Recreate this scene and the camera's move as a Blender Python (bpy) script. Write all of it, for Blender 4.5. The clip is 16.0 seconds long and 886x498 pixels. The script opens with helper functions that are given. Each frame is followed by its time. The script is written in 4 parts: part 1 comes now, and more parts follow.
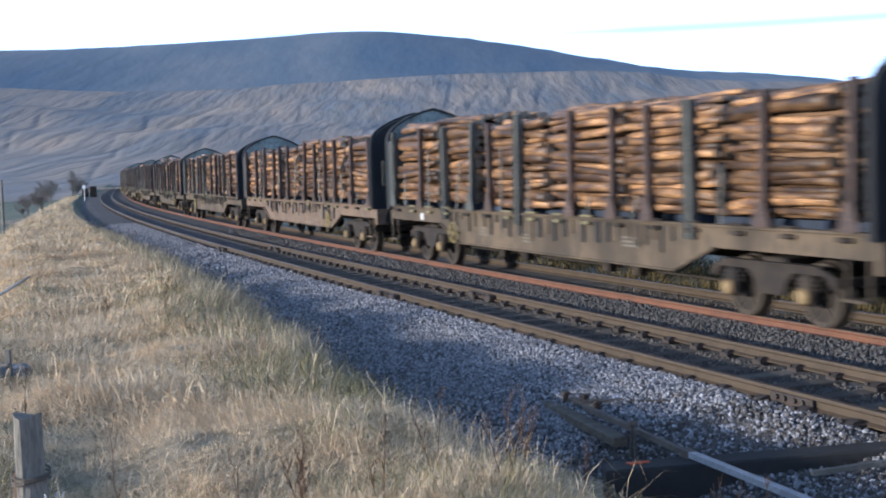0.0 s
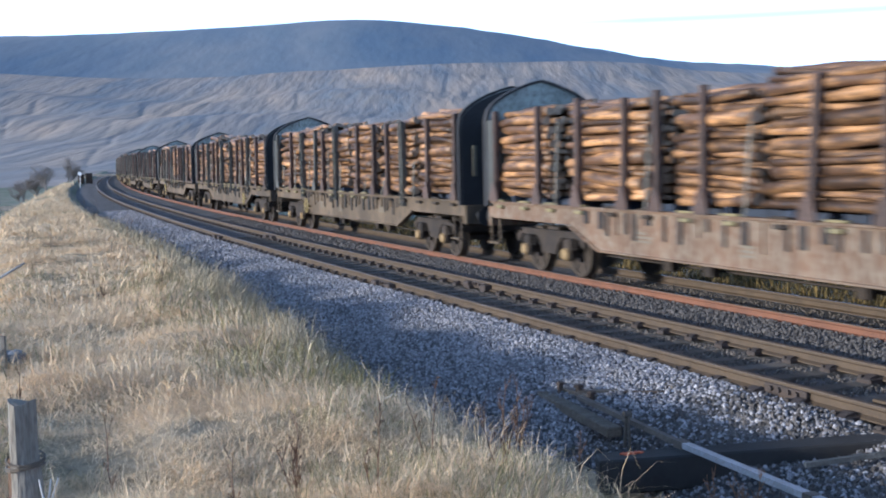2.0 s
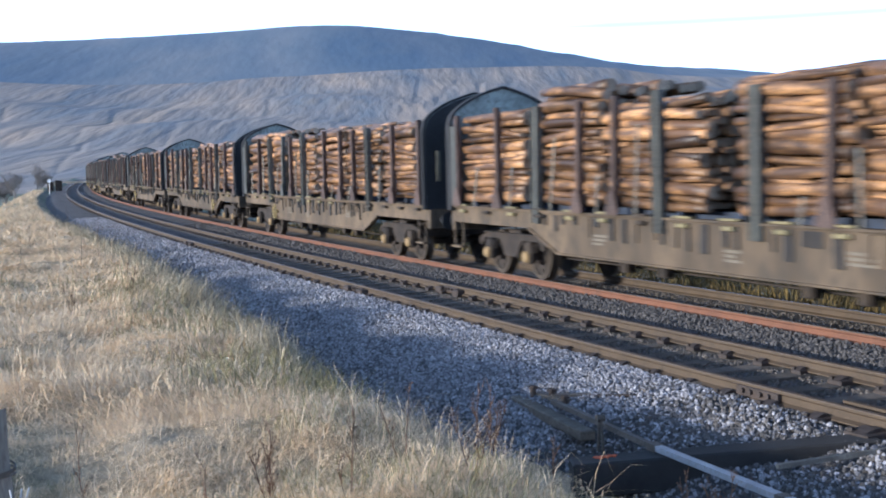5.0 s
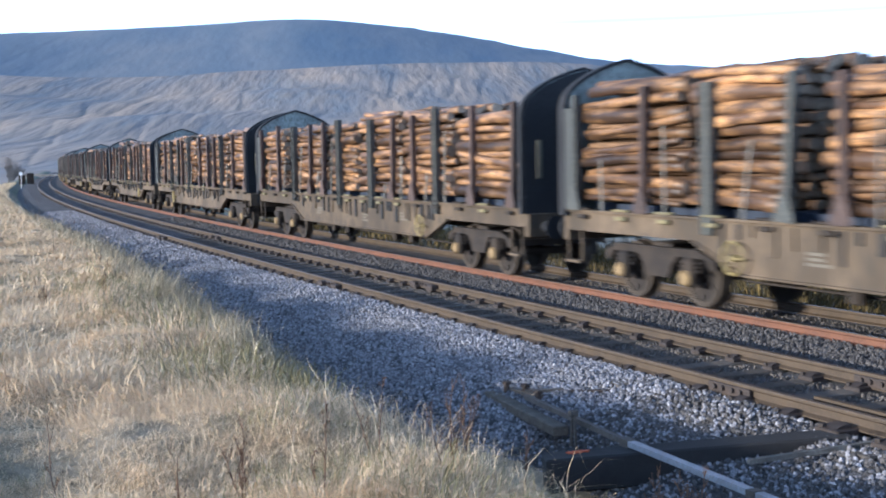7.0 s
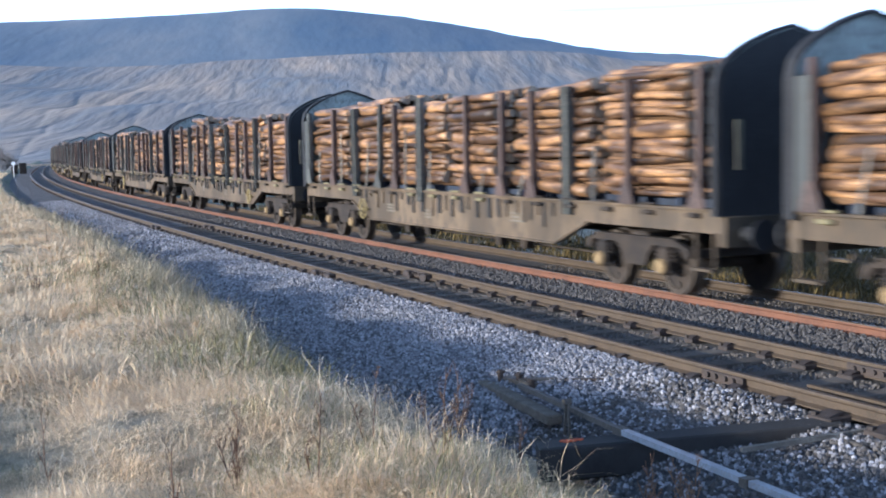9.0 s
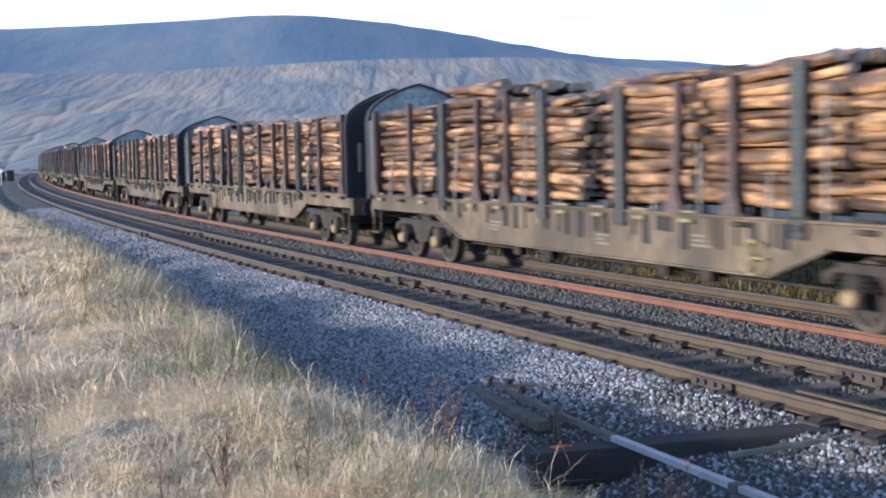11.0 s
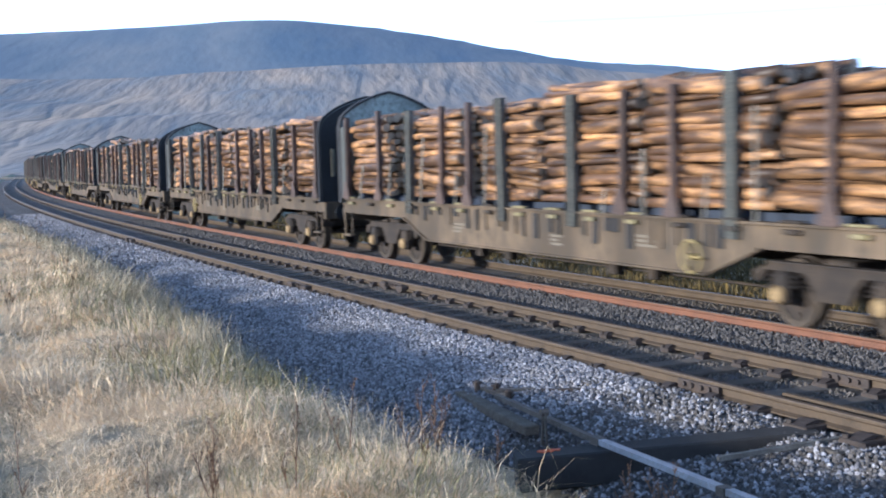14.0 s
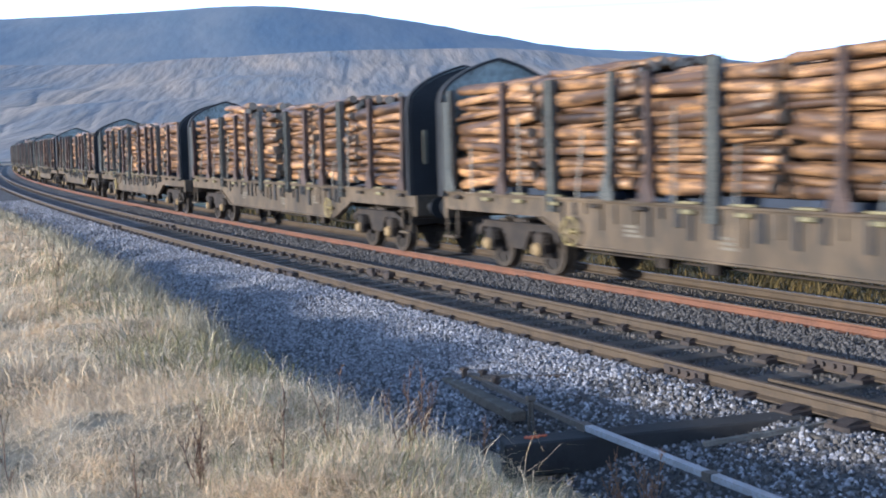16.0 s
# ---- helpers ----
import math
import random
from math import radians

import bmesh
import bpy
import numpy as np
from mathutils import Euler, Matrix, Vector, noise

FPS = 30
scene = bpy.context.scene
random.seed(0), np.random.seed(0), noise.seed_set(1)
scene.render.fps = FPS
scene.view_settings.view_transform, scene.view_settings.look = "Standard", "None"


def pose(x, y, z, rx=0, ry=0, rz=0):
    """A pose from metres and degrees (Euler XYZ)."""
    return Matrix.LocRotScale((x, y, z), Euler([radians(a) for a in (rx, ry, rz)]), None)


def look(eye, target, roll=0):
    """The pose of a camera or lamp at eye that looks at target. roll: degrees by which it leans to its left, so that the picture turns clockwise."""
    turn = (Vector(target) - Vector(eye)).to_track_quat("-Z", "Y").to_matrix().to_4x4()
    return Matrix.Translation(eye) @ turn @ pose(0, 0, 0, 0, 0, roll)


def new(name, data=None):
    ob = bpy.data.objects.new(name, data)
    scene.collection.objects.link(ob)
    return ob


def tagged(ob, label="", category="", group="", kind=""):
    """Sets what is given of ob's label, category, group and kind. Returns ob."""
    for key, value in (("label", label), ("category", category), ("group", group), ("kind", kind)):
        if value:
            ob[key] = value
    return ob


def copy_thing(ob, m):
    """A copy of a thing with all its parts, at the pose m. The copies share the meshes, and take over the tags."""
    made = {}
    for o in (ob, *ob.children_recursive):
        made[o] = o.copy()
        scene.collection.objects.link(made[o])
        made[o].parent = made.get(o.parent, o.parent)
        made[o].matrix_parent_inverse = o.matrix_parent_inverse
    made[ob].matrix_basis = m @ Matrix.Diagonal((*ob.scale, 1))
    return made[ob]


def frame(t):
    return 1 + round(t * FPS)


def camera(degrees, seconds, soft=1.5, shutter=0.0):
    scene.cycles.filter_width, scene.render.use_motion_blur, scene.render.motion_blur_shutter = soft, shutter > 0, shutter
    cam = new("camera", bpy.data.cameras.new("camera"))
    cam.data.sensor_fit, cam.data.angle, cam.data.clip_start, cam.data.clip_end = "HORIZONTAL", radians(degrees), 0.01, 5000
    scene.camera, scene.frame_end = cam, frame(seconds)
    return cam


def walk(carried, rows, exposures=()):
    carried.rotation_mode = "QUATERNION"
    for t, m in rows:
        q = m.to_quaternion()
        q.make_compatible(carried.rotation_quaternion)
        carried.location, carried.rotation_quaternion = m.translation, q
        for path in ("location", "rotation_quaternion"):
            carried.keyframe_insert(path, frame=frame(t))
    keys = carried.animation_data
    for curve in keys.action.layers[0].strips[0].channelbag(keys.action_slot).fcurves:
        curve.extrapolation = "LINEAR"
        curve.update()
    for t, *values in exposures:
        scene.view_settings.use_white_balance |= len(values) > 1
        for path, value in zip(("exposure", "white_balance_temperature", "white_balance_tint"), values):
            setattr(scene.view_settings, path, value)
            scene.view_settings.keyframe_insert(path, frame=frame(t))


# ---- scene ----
cam = camera(39.36, 16.0, soft=1.9, shutter=0.5)
EYE = (0.0, 0.0, 2.331)
# seconds, yaw to the left, pitch up, roll (degrees)
TURNS = [
    (0.0, 0.000, -3.754, -1.616),
    (0.5, 0.264, -3.847, -1.448),
    (1.0, -0.070, -4.191, -1.243),
    (1.5, -0.334, -4.291, -0.861),
    (2.0, -0.184, -4.248, -1.173),
    (2.5, -0.538, -4.137, -1.448),
    (3.0, -0.839, -4.037, -1.825),
    (3.5, -0.870, -4.055, -1.924),
    (4.0, -1.052, -3.918, -1.714),
    (6.5, -2.285, -4.284, -1.322),
    (7.0, -2.660, -4.287, -1.123),
    (7.5, -2.688, -4.356, -0.967),
    (8.0, -2.769, -4.672, -0.949),
    (8.5, -2.865, -4.964, -1.010),
    (9.0, -2.947, -4.794, -1.206),
    (11.5, -3.512, -4.505, -1.316),
    (12.0, -3.462, -4.633, -1.450),
    (12.5, -3.664, -4.740, -1.539),
    (13.0, -3.714, -4.555, -1.660),
    (13.5, -3.891, -4.479, -1.590),
    (14.0, -4.065, -4.307, -1.466),
    (14.5, -4.376, -4.440, -1.415),
    (15.0, -4.375, -4.575, -1.483),
    (15.5, -4.494, -4.841, -1.526),
    (16.0, -4.660, -4.946, -1.456),
]


def aim(yaw, pitch, roll):
    a, b = radians(yaw), radians(pitch)
    way = (-math.sin(a) * math.cos(b), math.cos(a) * math.cos(b), math.sin(b))
    return look(EYE, [e + w for e, w in zip(EYE, way)], roll)


walk(cam, [(t, aim(*turn)) for t, *turn in TURNS], exposures=[(0.0, 0.20, 5170, 10), (1.5, 0.36, 5120, 10), (4.0, 0.43, 5120, 10), (8.5, 0.61, 5120, 10), (16.0, 0.62, 5120, 10)])

# ---- light ----
SUN_WAY = Vector((-0.93, -0.30, 0.17)).normalized()
sun = new("sun", bpy.data.lights.new("sun", "SUN"))
sun.data.energy, sun.data.angle, sun.data.color = 5.0, radians(0.7), (1.0, 0.83, 0.61)
sun.matrix_world = look(SUN_WAY * 50, (0, 0, 0))
world = bpy.data.worlds.new("world")
scene.world = world
world.use_nodes = True
wn, wl = world.node_tree.nodes, world.node_tree.links
sky = wn.new("ShaderNodeTexSky")
sky.sky_type, sky.sun_disc = "NISHITA", False
sky.sun_elevation = math.asin(SUN_WAY.z)
sky.sun_rotation = math.atan2(SUN_WAY.x, SUN_WAY.y) % (2 * math.pi)
sky.air_density, sky.dust_density, sky.ozone_density = 1.0, 0.6, 1.5
# thin bright stratus over the horizon, with long pale blue breaks
tc = wn.new("ShaderNodeTexCoord")
mp = wn.new("ShaderNodeMapping")
mp.inputs["Rotation"].default_value = (0, radians(-2), 0)
mp.inputs["Scale"].default_value = (1.6, 1.6, 26.0)
cl = wn.new("ShaderNodeTexNoise")
cl.inputs["Scale"].default_value, cl.inputs["Detail"].default_value = 1.7, 4.0
cr = wn.new("ShaderNodeMapRange")
cr.inputs["From Min"].default_value, cr.inputs["From Max"].default_value = 0.13, 0.24
sep = wn.new("ShaderNodeSeparateXYZ")
low = wn.new("ShaderNodeMapRange")
low.inputs["From Min"].default_value, low.inputs["From Max"].default_value = 0.55, 0.12
mul = wn.new("ShaderNodeMath")
mul.operation = "MULTIPLY"
mix = wn.new("ShaderNodeMix")
mix.data_type = "RGBA"
mix.inputs[7].default_value = (8.0, 9.5, 12.2, 1)
wl.new(tc.outputs["Generated"], mp.inputs["Vector"])
wl.new(mp.outputs["Vector"], cl.inputs["Vector"])
wl.new(cl.outputs["Fac"], cr.inputs["Value"])
wl.new(tc.outputs["Generated"], sep.inputs[0])
wl.new(sep.outputs["Z"], low.inputs["Value"])
wl.new(cr.outputs[0], mul.inputs[0])
wl.new(low.outputs[0], mul.inputs[1])
wl.new(sky.outputs["Color"], mix.inputs[6])
rift_line = wn.new("ShaderNodeVectorMath")
rift_line.operation = "DOT_PRODUCT"
rift_line.inputs[1].default_value = (0.0, 0.012, 1.0)
rift_off = wn.new("ShaderNodeMath")
rift_off.operation = "SUBTRACT"
rift_off.inputs[1].default_value = 0.1155
rift_abs = wn.new("ShaderNodeMath")
rift_abs.operation = "ABSOLUTE"
rift = wn.new("ShaderNodeMapRange")
rift.inputs["From Min"].default_value, rift.inputs["From Max"].default_value = 0.0005, 0.004
rift.inputs["To Min"].default_value = 0.42
wl.new(tc.outputs["Generated"], rift_line.inputs[0])
wl.new(rift_line.outputs["Value"], rift_off.inputs[0])
wl.new(rift_off.outputs[0], rift_abs.inputs[0])
rift_fade = wn.new("ShaderNodeMapRange")
rift_fade.inputs["From Min"].default_value, rift_fade.inputs["From Max"].default_value = 0.02, 0.16
rift_fade.inputs["To Min"].default_value, rift_fade.inputs["To Max"].default_value = 0.006, 0.0
rift_sum = wn.new("ShaderNodeMath")
wl.new(sep.outputs["X"], rift_fade.inputs["Value"])
wl.new(rift_abs.outputs[0], rift_sum.inputs[0])
wl.new(rift_fade.outputs[0], rift_sum.inputs[1])
wl.new(rift_sum.outputs[0], rift.inputs["Value"])
part_cloud = wn.new("ShaderNodeMath")
part_cloud.operation = "MULTIPLY"
wl.new(mul.outputs[0], part_cloud.inputs[0])
wl.new(rift.outputs[0], part_cloud.inputs[1])
wl.new(part_cloud.outputs[0], mix.inputs[0])
bg = wn["Background"]
bg.inputs["Strength"].default_value = 0.145
wl.new(mix.outputs[2], bg.inputs["Color"])

# ---- materials ----


def material(name, a, b, scale=4.0, rough=0.8, metal=0.0, bump=0.2, grain=40.0, c=None, stretch=(1, 1, 1), spread=0.0, island=False, lo=0.38, hi=0.62, dist=0.01):
    """Two colours by a coarse noise, a third by a fine one, a relief, and a change from piece to piece."""
    m = bpy.data.materials.new(name)
    m.use_nodes = True
    n, l = m.node_tree.nodes, m.node_tree.links
    s = n["Principled BSDF"]
    s.inputs["Roughness"].default_value, s.inputs["Metallic"].default_value = rough, metal
    tcn, mpn = n.new("ShaderNodeTexCoord"), n.new("ShaderNodeMapping")
    mpn.inputs["Scale"].default_value = stretch
    l.new(tcn.outputs["Object"], mpn.inputs["Vector"])
    vec = mpn.outputs["Vector"]
    if spread:
        info = n.new("ShaderNodeNewGeometry") if island else n.new("ShaderNodeObjectInfo")
        rnd = info.outputs["Random Per Island" if island else "Random"]
        add = n.new("ShaderNodeVectorMath")
        add.operation = "ADD"
        k = n.new("ShaderNodeMath")
        k.operation = "MULTIPLY"
        k.inputs[1].default_value = 37.0
        l.new(rnd, k.inputs[0])
        l.new(vec, add.inputs[0])
        l.new(k.outputs[0], add.inputs[1])
        vec = add.outputs[0]
    n1 = n.new("ShaderNodeTexNoise")
    n1.inputs["Scale"].default_value, n1.inputs["Detail"].default_value = scale, 5
    n2 = n.new("ShaderNodeTexNoise")
    n2.inputs["Scale"].default_value, n2.inputs["Detail"].default_value = grain, 4
    l.new(vec, n1.inputs["Vector"])
    l.new(vec, n2.inputs["Vector"])
    r1 = n.new("ShaderNodeMapRange")
    r1.inputs["From Min"].default_value, r1.inputs["From Max"].default_value = lo, hi
    l.new(n1.outputs["Fac"], r1.inputs["Value"])
    m1 = n.new("ShaderNodeMix")
    m1.data_type = "RGBA"
    m1.inputs[6].default_value, m1.inputs[7].default_value = (*a, 1), (*b, 1)
    l.new(r1.outputs[0], m1.inputs[0])
    r2 = n.new("ShaderNodeMapRange")
    r2.inputs["From Min"].default_value, r2.inputs["From Max"].default_value = 0.45, 0.72
    l.new(n2.outputs["Fac"], r2.inputs["Value"])
    m2 = n.new("ShaderNodeMix")
    m2.data_type = "RGBA"
    m2.inputs[7].default_value = (*(c or [0.5 * (x + y) * 0.7 for x, y in zip(a, b)]), 1)
    l.new(r2.outputs[0], m2.inputs[0])
    l.new(m1.outputs[2], m2.inputs[6])
    out = m2.outputs[2]
    if spread:
        hsv = n.new("ShaderNodeHueSaturation")
        vr = n.new("ShaderNodeMapRange")
        vr.inputs["To Min"].default_value, vr.inputs["To Max"].default_value = 1 - spread, 1 + spread
        l.new(rnd, vr.inputs["Value"])
        l.new(vr.outputs[0], hsv.inputs["Value"])
        l.new(out, hsv.inputs["Color"])
        out = hsv.outputs["Color"]
    l.new(out, s.inputs["Base Color"])
    bp = n.new("ShaderNodeBump")
    bp.inputs["Strength"].default_value, bp.inputs["Distance"].default_value = bump, dist
    l.new(n2.outputs["Fac"], bp.inputs["Height"])
    l.new(bp.outputs[0], s.inputs["Normal"])
    return m


M = {}
M["soil"] = material("dry grass turf", (0.46, 0.37, 0.25), (0.33, 0.26, 0.17), 0.7, 0.95, 0, 0.6, 9.0, (0.17, 0.14, 0.085), dist=0.05)
M["grass"] = material("dead grass", (0.89, 0.71, 0.46), (0.66, 0.465, 0.26), 1.1, 0.75, 0, 0.0, 5.0, (0.84, 0.69, 0.49), spread=0.24, island=True)
M["scrub"] = material("dark verge scrub", (0.10, 0.075, 0.025), (0.22, 0.15, 0.045), 0.8, 0.85, 0, 0.0, 5.0, (0.04, 0.04, 0.02), spread=0.35, island=True)
M["straw"] = material("bleached straw", (0.82, 0.68, 0.47), (0.66, 0.51, 0.33), 0.6, 0.6, 0, 0.0, 5.0, (0.78, 0.68, 0.52), spread=0.25, island=True)
M["green_grass"] = material("rough green grass", (0.31, 0.275, 0.175), (0.62, 0.51, 0.355), 1.1, 0.75, 0, 0.0, 5.0, spread=0.3, island=True)
M["olive_grass"] = material("olive green grass", (0.20, 0.19, 0.075), (0.32, 0.27, 0.13), 0.9, 0.75, 0, 0.0, 5.0, spread=0.35, island=True)
M["ballast"] = material("ballast bed", (0.12, 0.115, 0.117), (0.075, 0.071, 0.073), 1.2, 0.9, 0, 1.0, 28.0, (0.045, 0.043, 0.045), dist=0.04)
M["stone"] = material("granite chippings", (0.36, 0.35, 0.37), (0.24, 0.235, 0.25), 0.8, 0.85, 0, 0.2, 60.0, (0.15, 0.145, 0.16), spread=0.58, island=True)
# one dark tone for grime between the tracks and shade by the rods
M["stone_grime_shade"] = material("grimy and shade-toned chippings", (0.14, 0.127, 0.12), (0.09, 0.082, 0.078), 1.5, 0.85, 0, 0.2, 60.0, (0.06, 0.055, 0.053), spread=0.30, island=True)
M["stone_dark"] = material("oily chippings", (0.15, 0.128, 0.108), (0.10, 0.086, 0.073), 0.8, 0.8, 0, 0.2, 60.0, (0.065, 0.056, 0.048), spread=0.4, island=True)
M["rail_rust"] = material("weathered brown rail", (0.082, 0.057, 0.034), (0.058, 0.041, 0.026), 3.0, 0.7, 0.1, 0.2, 60.0, (0.105, 0.073, 0.044))
M["rail_orange"] = material("fresh orange rust rail", (0.165, 0.072, 0.038), (0.12, 0.055, 0.032), 3.0, 0.75, 0.1, 0.2, 60.0, (0.225, 0.098, 0.055))
M["rail_head"] = material("running surface steel", (0.12, 0.088, 0.060), (0.09, 0.067, 0.046), 5.0, 0.5, 0.4, 0.05, 60.0, (0.17, 0.125, 0.088))
M["cast"] = material("greasy cast iron", (0.045, 0.036, 0.032), (0.075, 0.055, 0.045), 6.0, 0.7, 0.2, 0.4, 50.0)
M["sleeper"] = material("tarred sleeper timber", (0.105, 0.090, 0.075), (0.15, 0.128, 0.105), 2.0, 0.85, 0, 0.5, 26.0, stretch=(1, 6, 6), spread=0.25)
M["frame"] = material("dusty olive-grey wagon paint", (0.165, 0.118, 0.072), (0.072, 0.052, 0.032), 0.9, 0.75, 0.0, 0.3, 7.0, (0.06, 0.048, 0.035), stretch=(1, 1, 0.45), spread=0.15)
M["bogie"] = material("brake-dust brown bogie steel", (0.055, 0.040, 0.028), (0.024, 0.019, 0.016), 3.0, 0.8, 0.1, 0.4, 30.0)
M["wheel"] = material("wheel steel", (0.06, 0.046, 0.034), (0.10, 0.078, 0.056), 4.0, 0.6, 0.3, 0.2, 30.0)
M["axlebox"] = material("ochre axlebox cover", (0.40, 0.28, 0.13), (0.24, 0.165, 0.08), 8.0, 0.7, 0, 0.2, 40.0)
# near-black; on the bulkheads it includes the shade between wagons
M["panel_dark"] = material("near-black steel colour", (0.016, 0.017, 0.020), (0.028, 0.028, 0.031), 1.5, 0.75, 0, 0.2, 20.0)
M["panel"] = material("grey-green bulkhead paint", (0.33, 0.38, 0.36), (0.21, 0.245, 0.235), 1.4, 0.7, 0, 0.2, 18.0, (0.08, 0.085, 0.08), stretch=(1, 1, 0.4))
M["post_brown"] = material("brown stanchion paint", (0.085, 0.054, 0.045), (0.058, 0.042, 0.038), 3.0, 0.7, 0.1, 0.2, 25.0, (0.125, 0.086, 0.07), spread=0.2)
M["post_grey"] = material("grey-green stanchion paint", (0.078, 0.084, 0.078), (0.055, 0.058, 0.056), 2.0, 0.65, 0.1, 0.2, 25.0, (0.14, 0.135, 0.115), spread=0.2)
M["yellow"] = material("pale olive slit colour", (0.20, 0.185, 0.13), (0.13, 0.12, 0.09), 6.0, 0.6, 0, 0.1, 30.0)
M["bark"] = material("pine bark and peeled wood", (0.46, 0.25, 0.105), (0.10, 0.054, 0.029), 2.2, 0.5, 0, 0.7, 13.0, (0.065, 0.043, 0.030), stretch=(0.6, 2.4, 2.4), spread=0.6, lo=0.37, hi=0.56)
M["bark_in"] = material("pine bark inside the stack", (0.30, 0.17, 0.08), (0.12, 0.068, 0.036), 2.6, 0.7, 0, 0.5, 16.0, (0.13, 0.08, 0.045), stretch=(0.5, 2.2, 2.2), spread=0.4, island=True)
M["log_end"] = material("weathered sawn log end", (0.46, 0.37, 0.26), (0.32, 0.25, 0.18), 9.0, 0.85, 0, 0.3, 60.0, (0.20, 0.16, 0.13), spread=0.4)

# ---- the line of the railway ----
# s runs along the near track away from the eye; the bend eases out with distance
SS = np.arange(-280.0, 560.0, 0.25)
SC = np.clip(SS, None, 268.0)
TH = np.where(SS < 0, -0.38557 + 0.00103 * SS, -0.38557 + 0.00103 * SC - 3.83e-6 * SC * SC / 2)
PX = np.concatenate([[0], np.cumsum(np.sin((TH[1:] + TH[:-1]) / 2) * 0.25)])
PY = np.concatenate([[0], np.cumsum(np.cos((TH[1:] + TH[:-1]) / 2) * 0.25)])
I0 = int(np.argmin(np.abs(SS)))
PX, PY = PX - PX[I0] + 9.278, PY - PY[I0]
GRADE, SPACING, GAUGE = -0.0018, 3.376, 1.505


def on_line(s, o=0.0, z=0.0):
    """The place s metres along the near track, o metres to its right, z over the rails."""
    a = np.interp(s, SS, TH)
    return (np.interp(s, SS, PX) + o * np.cos(a), np.interp(s, SS, PY) - o * np.sin(a), GRADE * np.asarray(s) + z)


def heading(s):
    """The turn about z of a thing whose x axis runs along the track away from the eye."""
    return 90.0 - math.degrees(float(np.interp(s, SS, TH)))


def line_coords(x, y):
    """s and o of places, by the nearest sample of the line."""
    k = 4
    sx, sy = PX[::k], PY[::k]
    shape = x.shape
    x, y = x.ravel(), y.ravel()
    idx = np.zeros(len(x), int)
    for a in range(0, len(x), 20000):
        b = slice(a, a + 20000)
        idx[b] = np.argmin((x[b, None] - sx) ** 2 + (y[b, None] - sy) ** 2, axis=1)
    th = TH[::k][idx]
    dx, dy = x - sx[idx], y - sy[idx]
    o = dx * np.cos(th) - dy * np.sin(th)
    s = SS[::k][idx] + dx * np.sin(th) + dy * np.cos(th)
    far = np.hypot(dx, dy) > np.abs(o) + 30
    return s.reshape(shape), np.where(far, np.sign(o) * np.hypot(dx, dy), o).reshape(shape)


# ---- mesh helpers ----


def smoothstep(a, b, x):
    t = np.clip((x - a) / (b - a), 0, 1)
    return t * t * (3 - 2 * t)


def waves(x, y, seed, octaves=4):
    """Cheap rolling noise out of sines."""
    r = np.random.RandomState(seed)
    out = np.zeros_like(x)
    for i in range(octaves):
        for _ in range(3):
            a, ph = r.uniform(0, 2 * math.pi), r.uniform(0, 2 * math.pi)
            out += np.sin((x * math.cos(a) + y * math.sin(a)) * 2 ** i + ph) / (3 * 1.7 ** i)
    return out


def mesh_of(name, verts, faces, mats, index=None, smooth=False):
    me = bpy.data.meshes.new(name)
    me.from_pydata(np.asarray(verts).tolist(), [], np.asarray(faces).tolist() if isinstance(faces, np.ndarray) else faces)
    for m in mats if isinstance(mats, (list, tuple)) else [mats]:
        me.materials.append(m)
    if index is not None:
        me.polygons.foreach_set("material_index", np.asarray(index, dtype=np.int32))
    if smooth:
        me.polygons.foreach_set("use_smooth", np.ones(len(me.polygons), dtype=bool))
    me.update()
    return me


def box(bm, x0, x1, y0, y1, z0, z1, bevel=0.0):
    """A box, with its edges bevelled."""
    r = bmesh.ops.create_cube(bm, size=1.0)
    vs = r["verts"]
    for v in vs:
        v.co = Vector((x0 + (v.co.x + 0.5) * (x1 - x0), y0 + (v.co.y + 0.5) * (y1 - y0), z0 + (v.co.z + 0.5) * (z1 - z0)))
    if bevel:
        es = list({e for v in vs for e in v.link_edges})
        bmesh.ops.bevel(bm, geom=es, offset=bevel, segments=1, affect="EDGES")
    return vs


def tube(bm, a, b, r0, r1=None, n=10):
    """A round bar from a to b."""
    a, b = Vector(a), Vector(b)
    way = b - a
    m = Matrix.Translation((a + b) / 2) @ way.to_track_quat("Z", "Y").to_matrix().to_4x4()
    bmesh.ops.create_cone(bm, cap_ends=True, segments=n, radius1=r0, radius2=r0 if r1 is None else r1, depth=way.length, matrix=m)


def plate(bm, pts, axis, lo, hi):
    """A flat outline pushed through a thickness along x, y or z."""
    def at(p, w):
        return {"x": (w, p[0], p[1]), "y": (p[0], w, p[1]), "z": (p[0], p[1], w)}[axis]
    a = [bm.verts.new(at(p, lo)) for p in pts]
    b = [bm.verts.new(at(p, hi)) for p in pts]
    n = len(pts)
    bm.faces.new(a[::-1])
    bm.faces.new(b)
    for i in range(n):
        bm.faces.new((a[i], a[(i + 1) % n], b[(i + 1) % n], b[i]))


def part(name, bm, mat, parent=None, label="", smooth=False):
    """Links a bmesh as one mesh object, under a thing where one is given."""
    bmesh.ops.recalc_face_normals(bm, faces=bm.faces)
    me = bpy.data.meshes.new(name)
    bm.to_mesh(me)
    bm.free()
    me.materials.append(mat)
    if smooth:
        for p in me.polygons:
            p.use_smooth = True
    ob = new(name, me)
    ob.parent = parent
    return tagged(ob, label)


def share(name, me, parent, m):
    ob = new(name, me)
    ob.parent = parent
    ob.matrix_basis = m
    return ob

# ---- ground: one sheet from the bank to the far fell ----


